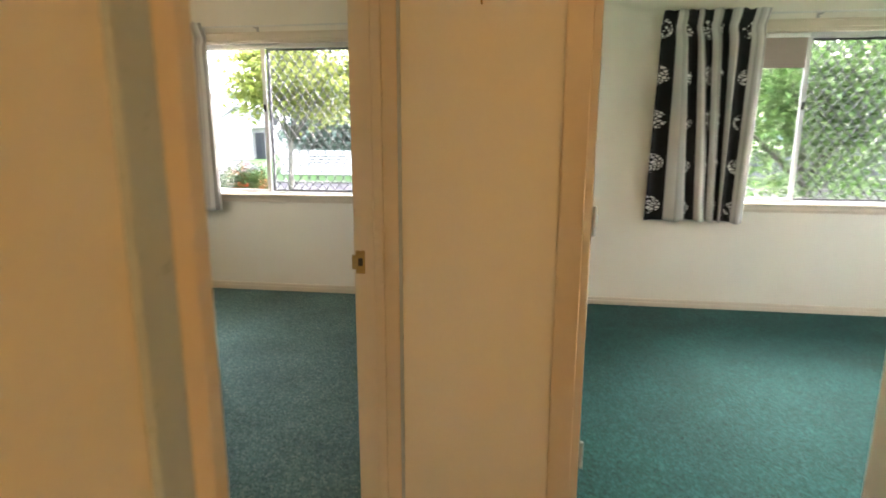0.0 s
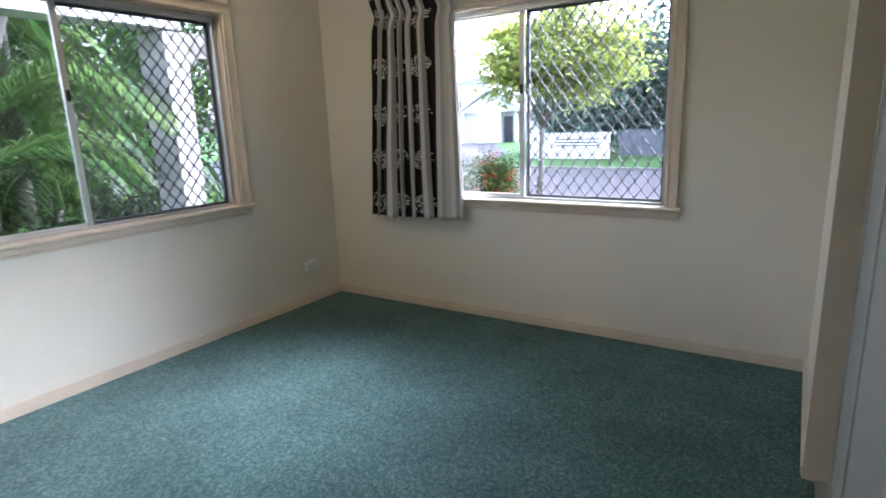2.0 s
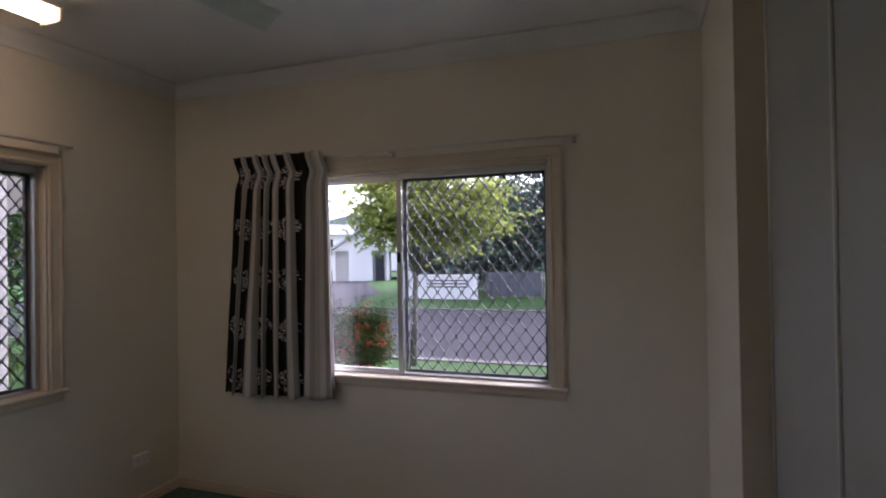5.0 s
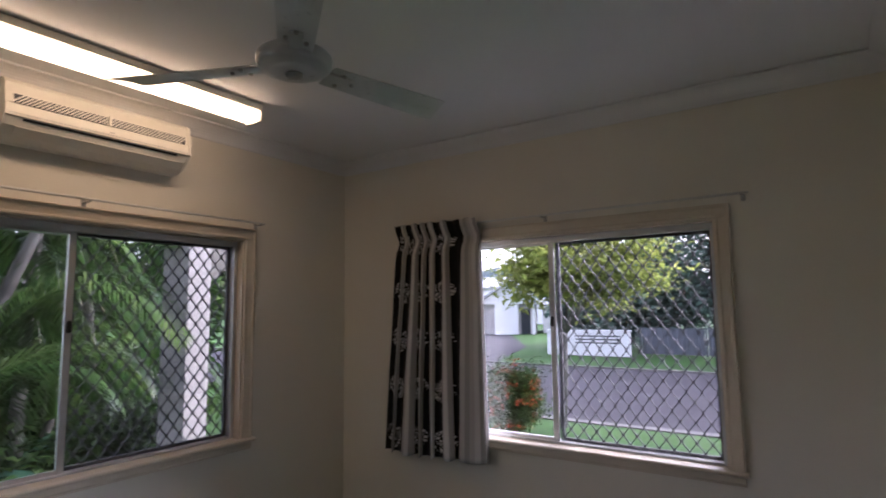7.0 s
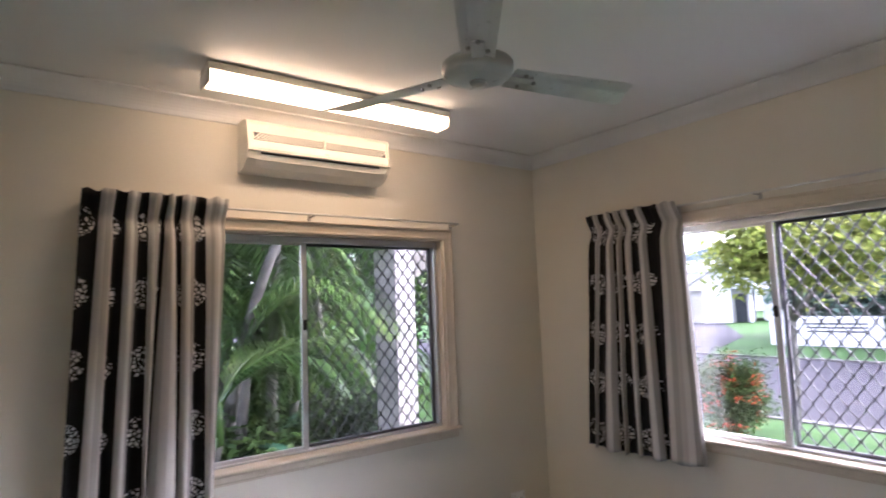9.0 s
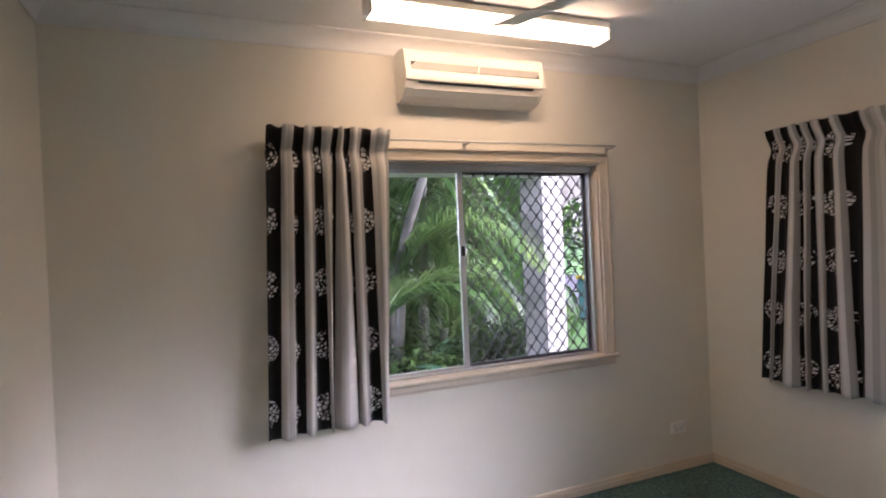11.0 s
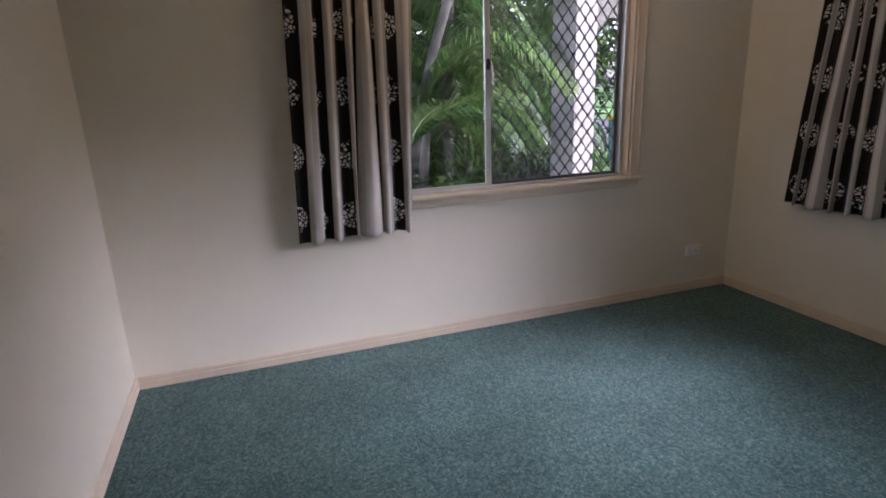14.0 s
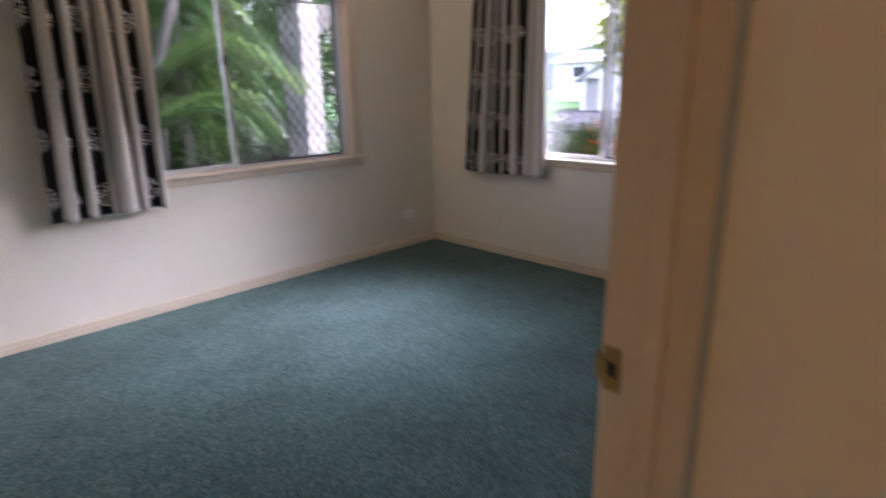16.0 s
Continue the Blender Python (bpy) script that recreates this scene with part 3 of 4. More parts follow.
curtain(FRAME_A, (1.882, 2.500), (1.832, 2.430), (2.187, 0.680), "BSBSBSBSBSBP",
        (0, 0.12, 0.21, 0.29, 0.37, 0.43, 0.515, 0.565, 0.604, 0.66, 0.752, 0.832, 1),
        (0, 0.10, 0.215, 0.30, 0.38, 0.505, 0.515, 0.525, 0.74, 0.75, 0.835, 0.945, 1),
        3, "black, silver and white striped curtain with floral medallions, drawn open")
curtain(FRAME_B, (-3.290, -2.655), (-3.400, -2.620), (2.160, 0.690), "LSRSBSBSBSBP",
        (0, 0.086, 0.148, 0.222, 0.296, 0.333, 0.395, 0.42, 0.494, 0.58, 0.654, 0.815, 1),
        (0, 0.09, 0.092, 0.178, 0.31, 0.365, 0.39, 0.475, 0.515, 0.60, 0.715, 0.75, 1),
        8, "black, silver and white striped curtain hanging beside a window")
curtain(FRAME_B, (0.795, 1.490), (0.765, 1.450), (2.160, 0.692), "BSBSBSBSBP",
        (0, 0.14, 0.23, 0.33, 0.38, 0.47, 0.56, 0.64, 0.74, 0.86, 1),
        (0, 0.19, 0.41, 0.51, 0.63, 0.64, 0.71, 0.76, 0.77, 0.88, 1),
        15, "black and silver striped curtain in the second bedroom")


def rod(m, x0, x1, brackets, z=2.135):
    th = thing("curtain_rod", "slim white curtain rod on small wall brackets", "curtain rod", m, group="curtain rods")
    bm = bmesh.new()
    tube(bm, [(x0, -0.064, z), (x1, -0.064, z)], 0.0065, 10)
    part("rod", bm, WHITEP, th, smooth=True)
    for x in brackets:
        bm = boxed(x - 0.006, x + 0.006, -0.070, -0.002, z - 0.013, z - 0.005, 0.001, 1)
        box(bm, x - 0.010, x + 0.010, -0.006, -0.001, z - 0.030, z + 0.005, 0.001, 1)
        part("bracket", bm, STEEL, th)
    return th


rod(FRAME_A, 1.90, 3.985, (2.10, 2.968, 3.962), 2.148)
rod(FRAME_B, -3.24, -1.18, (-3.05, -2.24, -1.21))
rod(FRAME_B, 0.80, 2.86, (0.98, 1.83, 2.83))


# ---- air conditioner ----
def air_conditioner():
    y0, y1 = 2.575, 3.405
    z0 = 2.350
    th = thing("air_conditioner", "cream wall-mounted split air conditioner above a window", "air conditioner", pose(XW, 0, 0))
    prof = [(0.002, 0.0), (0.060, 0.002), (0.108, 0.018), (0.150, 0.052), (0.172, 0.083), (0.182, 0.088), (0.184, 0.104), (0.182, 0.138), (0.176, 0.142),
            (0.168, 0.185), (0.166, 0.190), (0.160, 0.232), (0.142, 0.254), (0.110, 0.264), (0.060, 0.267), (0.002, 0.267)]
    part("body", prism(bmesh.new(), [(d, z0 + h) for d, h in prof], "y", y0 + 0.016, y1 - 0.016), AGED, th)
    for a, b in ((y0, y0 + 0.016), (y1 - 0.016, y1)):
        bm = prism(bmesh.new(), [(d + (0.004 if d > 0.05 else 0), z0 + h) for d, h in prof], "y", a, b)
        part("end_cap", bm, AGED, th)
    # intake slats on the slope above the front panel
    bm = bmesh.new()
    prism(bm, [(0.1775, z0 + 0.1425), (0.1795, z0 + 0.1425), (0.1715, z0 + 0.185), (0.1695, z0 + 0.185)], "y", y0 + 0.032, y1 - 0.032)
    part("intake_recess", bm, GRILLE, th)
    ym = (y0 + y1) / 2
    n = 42
    slat = None
    for i in range(n):
        y = y0 + 0.046 + (y1 - y0 - 0.092) * i / (n - 1)
        if slat is None:
            bm = bmesh.new()
            prism(bm, [(-0.028, 0.0), (-0.020, 0.0), (0.028, 0.041), (0.020, 0.041)], "x", 0.0, 0.0055)
            bm.transform(Matrix.Rotation(-0.17, 4, "Y"))
            slat = part("intake_slat", bm, AGED, th)
            slat.location = (0.178, y, z0 + 0.143)
        else:
            o = new("intake_slat", slat.data)
            o.parent = th
            o.location = (0.178, y, z0 + 0.143)
    part("intake_bar", boxed(0.172, 0.186, ym - 0.006, ym + 0.006, z0 + 0.140, z0 + 0.188, 0.001, 1), AGED, th)
    # air outlet and louvre
    bm = bmesh.new()
    prism(bm, [(0.163, z0 + 0.076), (0.170, z0 + 0.084), (0.1755, z0 + 0.0830), (0.1695, z0 + 0.0740)], "y", y0 + 0.07, y1 - 0.07)
    part("air_outlet", bm, BLACK, th)
    bm = bmesh.new()
    prism(bm, [(0.112, z0 + 0.0235), (0.148, z0 + 0.053), (0.152, z0 + 0.049), (0.114, z0 + 0.0175)], "y", y0 + 0.05, y1 - 0.05)
    part("louvre", bm, AGED, th)
    part("seam", boxed(0.1815, 0.1846, y0 + 0.02, y1 - 0.02, z0 + 0.0975, z0 + 0.0985), SLIDER, th)
    bm = boxed(0.1815, 0.1848, ym + 0.0, ym + 0.022, z0 + 0.108, z0 + 0.113)
    part("badge", bm, STEEL, th, "small plain grey badge")
    return th


air_conditioner()


# ---- ceiling fan ----
def ceiling_fan(x, y, z, turn, radius):
    th = thing("ceiling_fan", "white enamelled three-blade ceiling fan, at rest", "ceiling fan", pose(x, y, z, 0, 0, turn))
    part("canopy", lathe(bmesh.new(), [(0.018, HEAD - z - 0.075), (0.045, HEAD - z - 0.065), (0.062, HEAD - z - 0.02), (0.066, HEAD - z - 0.001)], sides=28), FANWHITE, th, smooth=True)
    part("downrod", lathe(bmesh.new(), [(0.012, 0.04), (0.012, HEAD - z - 0.07)], sides=14), FANWHITE, th, smooth=True)
    prof = [(0.020, -0.034), (0.060, -0.033), (0.078, -0.029), (0.084, -0.024), (0.094, -0.022), (0.103, -0.013), (0.106, 0.000), (0.106, 0.012), (0.098, 0.022), (0.066, 0.030), (0.028, 0.036), (0.016, 0.045)]
    part("motor_housing", lathe(bmesh.new(), prof, sides=40), FANWHITE, th, smooth=True)
    part("bottom_cap", lathe(bmesh.new(), [(0.012, -0.045), (0.022, -0.044), (0.025, -0.039), (0.025, -0.036)], sides=24), STEEL, th, "small steel cap", True)
    blade = None
    for k in range(3):
        m = Matrix.Rotation(radians(120 * k), 4, "Z")
        if blade is None:
            bm = bmesh.new()
            n = 14
            top, bot = [], []
            for i in range(n + 1):
                f = i / n
                r = 0.112 + (radius - 0.112) * f
                hw = 0.046 + 0.016 * f
                if f > 0.96:
                    hw *= 0.90
                row_t, row_b = [], []
                for j in range(5):
                    s = (j / 4 - 0.5) * 2
                    yy = s * hw
                    tip = 0.020 * s * max(0.0, (f - 0.9) / 0.1)
                    zz = -0.008 + yy * math.tan(radians(-13)) * 0.9 - 0.006 * (1 - s * s) * -1 + 0.012 * f
                    row_t.append(bm.verts.new((r + tip, yy, zz + 0.0025)))
                    row_b.append(bm.verts.new((r + tip, yy, zz)))
                top.append(row_t)
                bot.append(row_b)
            for i in range(n):
                for j in range(4):
                    bm.faces.new((top[i][j], top[i + 1][j], top[i + 1][j + 1], top[i][j + 1]))
                    bm.faces.new((bot[i][j], bot[i][j + 1], bot[i + 1][j + 1], bot[i + 1][j]))
                bm.faces.new((top[i][0], bot[i][0], bot[i + 1][0], top[i + 1][0]))
                bm.faces.new((top[i][4], top[i + 1][4], bot[i + 1][4], bot[i][4]))
            bm.faces.new([v for v in top[0]] + [v for v in reversed(bot[0])])
            bm.faces.new([v for v in reversed(top[n])] + [v for v in bot[n]])
            blade = part("blade", bm, FANWHITE, th)
            arm = boxed(0.085, 0.190, -0.018, 0.018, -0.004, 0.004, 0.002, 1)
            bracket = part("blade_bracket", arm, FANWHITE, blade)
            bracket.location = (0, 0, -0.004)
            for sx, sy in ((0.155, -0.026), (0.155, 0.026), (0.200, 0.0)):
                part("screw", lathe(bmesh.new(), [(0.0055, -0.0035), (0.0065, 0.0), (0.0065, 0.004)], (sx, sy, -0.012 - sy * 0.21), 10), STEEL, blade)
        else:
            b2 = new("blade", blade.data)
            b2.parent = th
            b2.matrix_basis = m
            for ch in blade.children:
                c2 = new(ch.name.split(".")[0], ch.data)
                c2.parent = b2
                c2.matrix_basis = ch.matrix_basis.copy()
    return th


ceiling_fan(-2.115, 2.765, 2.305, 80.5, 0.582)


# ---- fluorescent batten ----
def batten():
    y0, y1 = 2.295, 3.580
    xc = -3.380
    z = HEAD
    th = thing("fluorescent_light", "lit fluorescent ceiling batten with a long prismatic diffuser", "ceiling light", pose(xc, 0, z))
    part("base_tray", boxed(-0.066, 0.066, y0, y1, -0.040, -0.006, 0.003, 1), AGED, th)
    # Black strip draws the dark shadow gap between tray and ceiling.
    part("mounting_strip", boxed(-0.040, 0.040, y0 + 0.03, y1 - 0.03, -0.006, -0.001), BLACK, th)
    prof = [(-0.060, -0.041), (-0.060, -0.062), (-0.052, -0.088), (-0.030, -0.094), (0.030, -0.094), (0.052, -0.088), (0.060, -0.062), (0.060, -0.041)]
    part("diffuser", prism(bmesh.new(), prof, "y", y0 + 0.014, y1 - 0.014), TUBE, th, "glowing warm white diffuser")
    for a, b in ((y0, y0 + 0.013), (y1 - 0.013, y1)):
        part("end_cap", boxed(-0.066, 0.066, a, b, -0.098, -0.041, 0.003, 1), AGED, th)


batten()


# ---- power outlet ----
def outlet(y, z):
    th = thing("power_outlet", "white double power outlet low on a cream wall", "power outlet", pose(XW, y, z))
    part("plate", boxed(0.001, 0.024, -0.058, 0.058, -0.036, 0.036, 0.004), BRIGHT, th)
    for s in (-1, 1):
        part("switch", boxed(0.024, 0.029, s * 0.040 - 0.006, s * 0.040 + 0.006, 0.008, 0.026, 0.002), WHITEP, th)
        bm = bmesh.new()
        for dy, tilt in ((-0.008, 0.5), (0.008, -0.5), (0, 0)):
            sl = boxed(0.0238, 0.0248, -0.0012, 0.0012, -0.004, 0.004)
            sl.transform(Matrix.Translation((0, s * 0.022 + dy, -0.004 if dy else -0.016)) @ Matrix.Rotation(tilt, 4, "X"))
            me = bpy.data.meshes.new("tmp")
            sl.to_mesh(me)
            bm.from_mesh(me)
            sl.free()
        part("socket_slots", bm, BLACK, th)


outlet(4.447, 0.290)


# ---- wardrobe with sliding doors, behind the east wall ----
def wardrobe():
    th = thing("built_in_wardrobe", "built-in wardrobe with pale grey sliding doors, closed", "wardrobe")
    part("side_lining", boxed(XE - 0.012, HALL_X + 0.36, WARD_N - 0.019, WARD_N - 0.001, 0.0, WARD_H - 0.001), TRIM, th)
    part("side_lining", boxed(XE - 0.012, HALL_X + 0.36, WARD_S + 0.001, WARD_S + 0.019, 0.0, WARD_H - 0.001), TRIM, th)
    part("head_lining", boxed(XE - 0.012, HALL_X + 0.36, WARD_S + 0.019, WARD_N - 0.019, WARD_H - 0.04, WARD_H - 0.001), TRIM, th)
    part("bottom_track", boxed(XE + 0.030, XE + 0.105, WARD_S + 0.02, WARD_N - 0.02, 0.001, 0.012), ALU, th)
    part("back_panel", boxed(R2W - 0.11, R2W - 0.092, WARD_S, WARD_N, 0.0, WARD_H), SLIDER, th)
    wide = 0.745
    for y0, x in ((WARD_N - 0.022 - wide, XE + 0.078), (WARD_N - 0.022 - wide - 0.715, XE + 0.045)):
        lo = max(y0, WARD_S + 0.021)
        door = part("sliding_door", boxed(x, x + 0.016, lo + 0.012, y0 + wide - 0.012, 0.03, WARD_H - 0.045), SLIDER, th, "pale grey laminate panel")
        for a, b in ((lo, lo + 0.012), (y0 + wide - 0.012, y0 + wide)):
            part("edge_stile", boxed(x - 0.006, x + 0.020, a, b, 0.014, WARD_H - 0.042, 0.002, 1), ALU, door)
        part("bottom_rail", boxed(x - 0.004, x + 0.018, lo + 0.012, y0 + wide - 0.012, 0.014, 0.030), ALU, door)


wardrobe()


# ---- first doorway: lining, stops, casing and strike plate ----
def doorway_one():
    th = thing("door_1", "open doorway with cream timber lining and casing", "doorway", kind="structure")
    part("jamb", boxed(XE - 0.024, HALL_X + 0.002, DOOR_N, DOOR_N + 0.019, 0, DOOR_H, 0.002, 1), TRIM, th)
    part("jamb", boxed(XE - 0.002, HALL_X + 0.002, DOOR_S - 0.019, DOOR_S, 0, DOOR_H, 0.002, 1), TRIM, th)
    part("head_jamb", boxed(XE - 0.002, HALL_X + 0.002, DOOR_S, DOOR_N, DOOR_H, DOOR_H + 0.019), TRIM, th)
    part("door_stop", boxed(HALL_X - 0.070, HALL_X - 0.040, DOOR_N - 0.011, DOOR_N - 0.0005, 0, DOOR_H, 0.002, 1), TRIM, th)
    plate = part("strike_plate", boxed(XE - 0.018, XE + 0.010, DOOR_N - 0.0025, DOOR_N - 0.0003, 0.895, 0.965), BRASS, th, "tarnished brass strike plate")
    part("latch_hole", boxed(XE - 0.011, XE + 0.003, DOOR_N - 0.0032, DOOR_N - 0.0026, 0.918, 0.942), BLACK, plate)
    part("strike_lip", boxed(XE - 0.030, XE - 0.017, DOOR_N - 0.004, DOOR_N - 0.0008, 0.908, 0.952, 0.0008, 1), BRASS, plate)
    # hall casing on the far side of the opening: two stepped boards
    part("casing", prism(bmesh.new(), [(HALL_X + 0.001, DOOR_S - 0.022), (HALL_X + 0.014, DOOR_S - 0.022), (HALL_X + 0.022, DOOR_S - 0.030), (HALL_X + 0.024, DOOR_S - 0.060), (HALL_X + 0.016, DOOR_S - 0.082), (HALL_X + 0.001, DOOR_S - 0.082)], "z", 0, DOOR_H + 0.06), TRIM, th)
    # Outer board greyer and bluer than the cream boards.
    part("outer_casing", prism(bmesh.new(), [(HALL_X + 0.001, DOOR_S - 0.083), (HALL_X + 0.015, DOOR_S - 0.083), (HALL_X + 0.010, DOOR_S - 0.128), (HALL_X + 0.001, DOOR_S - 0.130)], "z", 0, DOOR_H + 0.06), COOLTRIM, th, "greyer outer casing")
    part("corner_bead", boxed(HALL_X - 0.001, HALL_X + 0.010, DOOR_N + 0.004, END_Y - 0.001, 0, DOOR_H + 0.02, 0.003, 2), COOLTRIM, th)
    # room casing above and beside the opening
    part("casing", boxed(XE - 0.018, XE - 0.003, DOOR_N + 0.006, DOOR_N + 0.066, 0, DOOR_H + 0.06, 0.004), TRIM, th)
    part("head_casing", boxed(XE - 0.018, XE - 0.003, DOOR_S, DOOR_N + 0.005, DOOR_H + 0.006, DOOR_H + 0.06, 0.004), TRIM, th)


doorway_one()


def doorway_two():
    th = thing("door_2", "doorway to a second bedroom with its door open", "doorway", kind="structure")
    x0, x1 = 0.02, 0.95
    y0, y1 = END_Y - 0.003, END_Y + 0.113
    part("jamb", boxed(x0, x0 + 0.019, y0, y1, 0, DOOR_H, 0.002, 1), TRIM, th)
    part("jamb", boxed(x1 - 0.019, x1, y0, y1, 0, DOOR_H, 0.002, 1), TRIM, th)
    part("head_jamb", boxed(x0 + 0.019, x1 - 0.019, y0, y1, DOOR_H, DOOR_H + 0.019), TRIM, th)
    for a, b in ((x0 - 0.052, x0 + 0.006), (x1 - 0.006, x1 + 0.052)):
        part("casing", boxed(a, b, END_Y - 0.018, END_Y - 0.0035, 0, DOOR_H + 0.06, 0.005), TRIM, th)
    part("head_casing", boxed(x0 + 0.006, x1 - 0.006, END_Y - 0.018, END_Y - 0.0035, DOOR_H + 0.006, DOOR_H + 0.06, 0.005), TRIM, th)
    part("strike_plate", boxed(x1 - 0.0215, x1 - 0.0192, END_Y + 0.075, END_Y + 0.102, 0.90, 0.97), BRASS, th, "brass strike plate")
    leaf = part("door_leaf", boxed(0.0, 0.036, 0.0, 0.735, 0.012, DOOR_H - 0.004, 0.002, 1), TRIM, th, "cream flush door leaf")
    leaf.matrix_basis = pose(x0 + 0.020, END_Y + 0.116, 0, 0, 0, -3)
    for z in (0.28, 1.05, 1.80):
        part("hinge", tube(bmesh.new(), [(0.043, -0.004, z - 0.045), (0.043, -0.004, z + 0.045)], 0.0065, 10), STEEL, leaf)
    knob = lathe(bmesh.new(), [(0.026, 0.0), (0.027, 0.006), (0.012, 0.010), (0.011, 0.030), (0.022, 0.038), (0.028, 0.052), (0.026, 0.064), (0.014, 0.070)], sides=24)
    knob.transform(Matrix.Translation((0.036, 0.675, 0.960)) @ Matrix.Rotation(math.pi / 2, 4, "Y"))
    part("knob", knob, STEEL, leaf, "round steel knob", True)


doorway_two()

hook = thing("wall_hook", "small dark metal hook on a hall wall", "hook", pose(-0.256, END_Y, 1.66))
part("shank", tube(bmesh.new(), [(0, -0.001, 0.012), (0, -0.012, 0.010), (0, -0.022, 0.0), (0, -0.020, -0.012), (0, -0.012, -0.016)], 0.003, 8), BRASS, hook, smooth=True)

lamp = thing("hall_ceiling_light", "warm lit round glass ceiling light in the hall", "ceiling light", pose(0.45, -1.15, HEAD))
part("rim", lathe(bmesh.new(), [(0.15, -0.001), (0.155, -0.02), (0.15, -0.03)], sides=32), STEEL, lamp)
part("shade", lathe(bmesh.new(), [(0.145, -0.031), (0.135, -0.06), (0.10, -0.085), (0.04, -0.098)], sides=32), HALLGLOW, lamp, "glowing warm glass shade", True)

# ---- outside ----
GZ = -0.30
tagged(link("ground", boxed(-400, 400, -300, 500, GZ - 0.5, GZ), GRASS), "mown green grass", "grass", kind="structure")
tagged(link("road", boxed(-200, 200, 11.0, 18.9, GZ, GZ + 0.012), ASPHALT), "grey asphalt suburban road", "road", kind="structure")
for y0, rise in ((10.80, 0.024), (18.9, 0.06)):
    tagged(link("kerb", boxed(-200, 200, y0, y0 + 0.2, GZ, GZ + rise, rise * 0.4, 2), CONCRETE), "low concrete kerb", "kerb", kind="structure")
tagged(link("driveway", prism(bmesh.new(), [(-12.5, 19.1), (-10.6, 19.1), (-13.2, 27.0), (-19.5, 37.5), (-24.0, 37.5), (-17.5, 27.0)], "z", GZ, GZ + 0.010), ASPHALT), "grey driveway across the road", "driveway", kind="structure")
tagged(link("lawn", prism(bmesh.new(), [(-19.0, 24.5), (-18.0, 27.0), (-24.5, 37.5), (-40, 37.5), (-34, 22.0)], "z", GZ, GZ + 0.03), LAWN), "bright green front lawn", "lawn", kind="structure")
tagged(link("roof_eave", boxed(-4.3, 4.0, 4.905, 5.20, 2.58, 2.70), RENDER), "white painted eave", "eave", kind="structure")


def leaf_cloud(rnd, n, centre, radii, size, flat=0.4, clumps=0, hollow=0.35, loose=1.0):
    """Many small bent leaves in an uneven crown."""
    verts, faces = [], []
    hubs = []
    for _ in range(clumps):
        v = Vector((rnd.gauss(0, 1), rnd.gauss(0, 1), rnd.gauss(0, 1))).normalized() * (rnd.uniform(hollow, 1.0))
        hubs.append((v, rnd.uniform(0.18, 0.36) * loose))
    for _ in range(n):
        if hubs:
            h, r = rnd.choice(hubs)
            p = h + Vector((rnd.gauss(0, r), rnd.gauss(0, r), rnd.gauss(0, r * 0.8)))
        else:
            p = Vector((rnd.gauss(0, 1), rnd.gauss(0, 1), rnd.gauss(0, 1))).normalized() * rnd.uniform(hollow, 1.0) ** 0.6
        p = Vector(centre) + Vector((p.x * radii[0], p.y * radii[1], p.z * radii[2]))
        d = Vector((rnd.uniform(-1, 1), rnd.uniform(-1, 1), rnd.uniform(-1, 0.6) * flat)).normalized()
        s = d.cross(Vector((rnd.uniform(-0.4, 0.4), rnd.uniform(-0.4, 0.4), 1))).normalized()
        up = s.cross(d)
        ln = size * rnd.uniform(0.6, 1.3)
        w = ln * 0.26
        k = len(verts)
        verts += [p, p + d * ln * 0.5 + s * w + up * w * 0.4, p + d * ln - up * ln * 0.15, p + d * ln * 0.5 - s * w + up * w * 0.4, p + d * ln * 0.5 - up * 0.0]
        faces += [(k, k + 1, k + 4), (k + 1, k + 2, k + 4), (k, k + 4, k + 3), (k + 4, k + 2, k + 3)]
    return verts, faces


def raw(name, verts, faces, material, parent, label=""):
    me = bpy.data.meshes.new(name)
    me.from_pydata([tuple(v) for v in verts], [], faces)
    me.materials.append(material)
    ob = new(name, me)
    ob.parent = parent
    if label:
        ob["label"] = label
    return ob


def shrub(name, label, centre, radii, n, size, material, seed, category="shrub", blossoms=0, clumps=18, group=""):
    rnd = random.Random(seed)
    th = thing(name, label, category, pose(centre[0], centre[1], GZ), group)
    h = centre[2] - GZ
    bm = bmesh.new()
    for k in range(5):
        a = k * 1.256 + rnd.uniform(-0.3, 0.3)
        tube(bm, [(0.03 * math.cos(a), 0.03 * math.sin(a), -0.02), (radii[0] * 0.3 * math.cos(a), radii[1] * 0.3 * math.sin(a), h * 0.6), (radii[0] * 0.5 * math.cos(a), radii[1] * 0.5 * math.sin(a), h * 1.1)], [0.025, 0.016, 0.006], 6)
    part("stems", bm, TWIG, th)
    v, f = leaf_cloud(rnd, n, (0, 0, h), radii, size, clumps=clumps, hollow=0.3, loose=0.66 if blossoms else 1.0)
    raw("foliage", v, f, material, th)
    if blossoms:
        v, f = leaf_cloud(rnd, blossoms, (0, 0, h), (radii[0] * 0.98, radii[1] * 0.98, radii[2] * 1.0), size * 0.75, clumps=56, hollow=0.9, loose=0.3)
        raw("blossom", v, f, BLOSSOM, th, "orange red blossom")
    return th


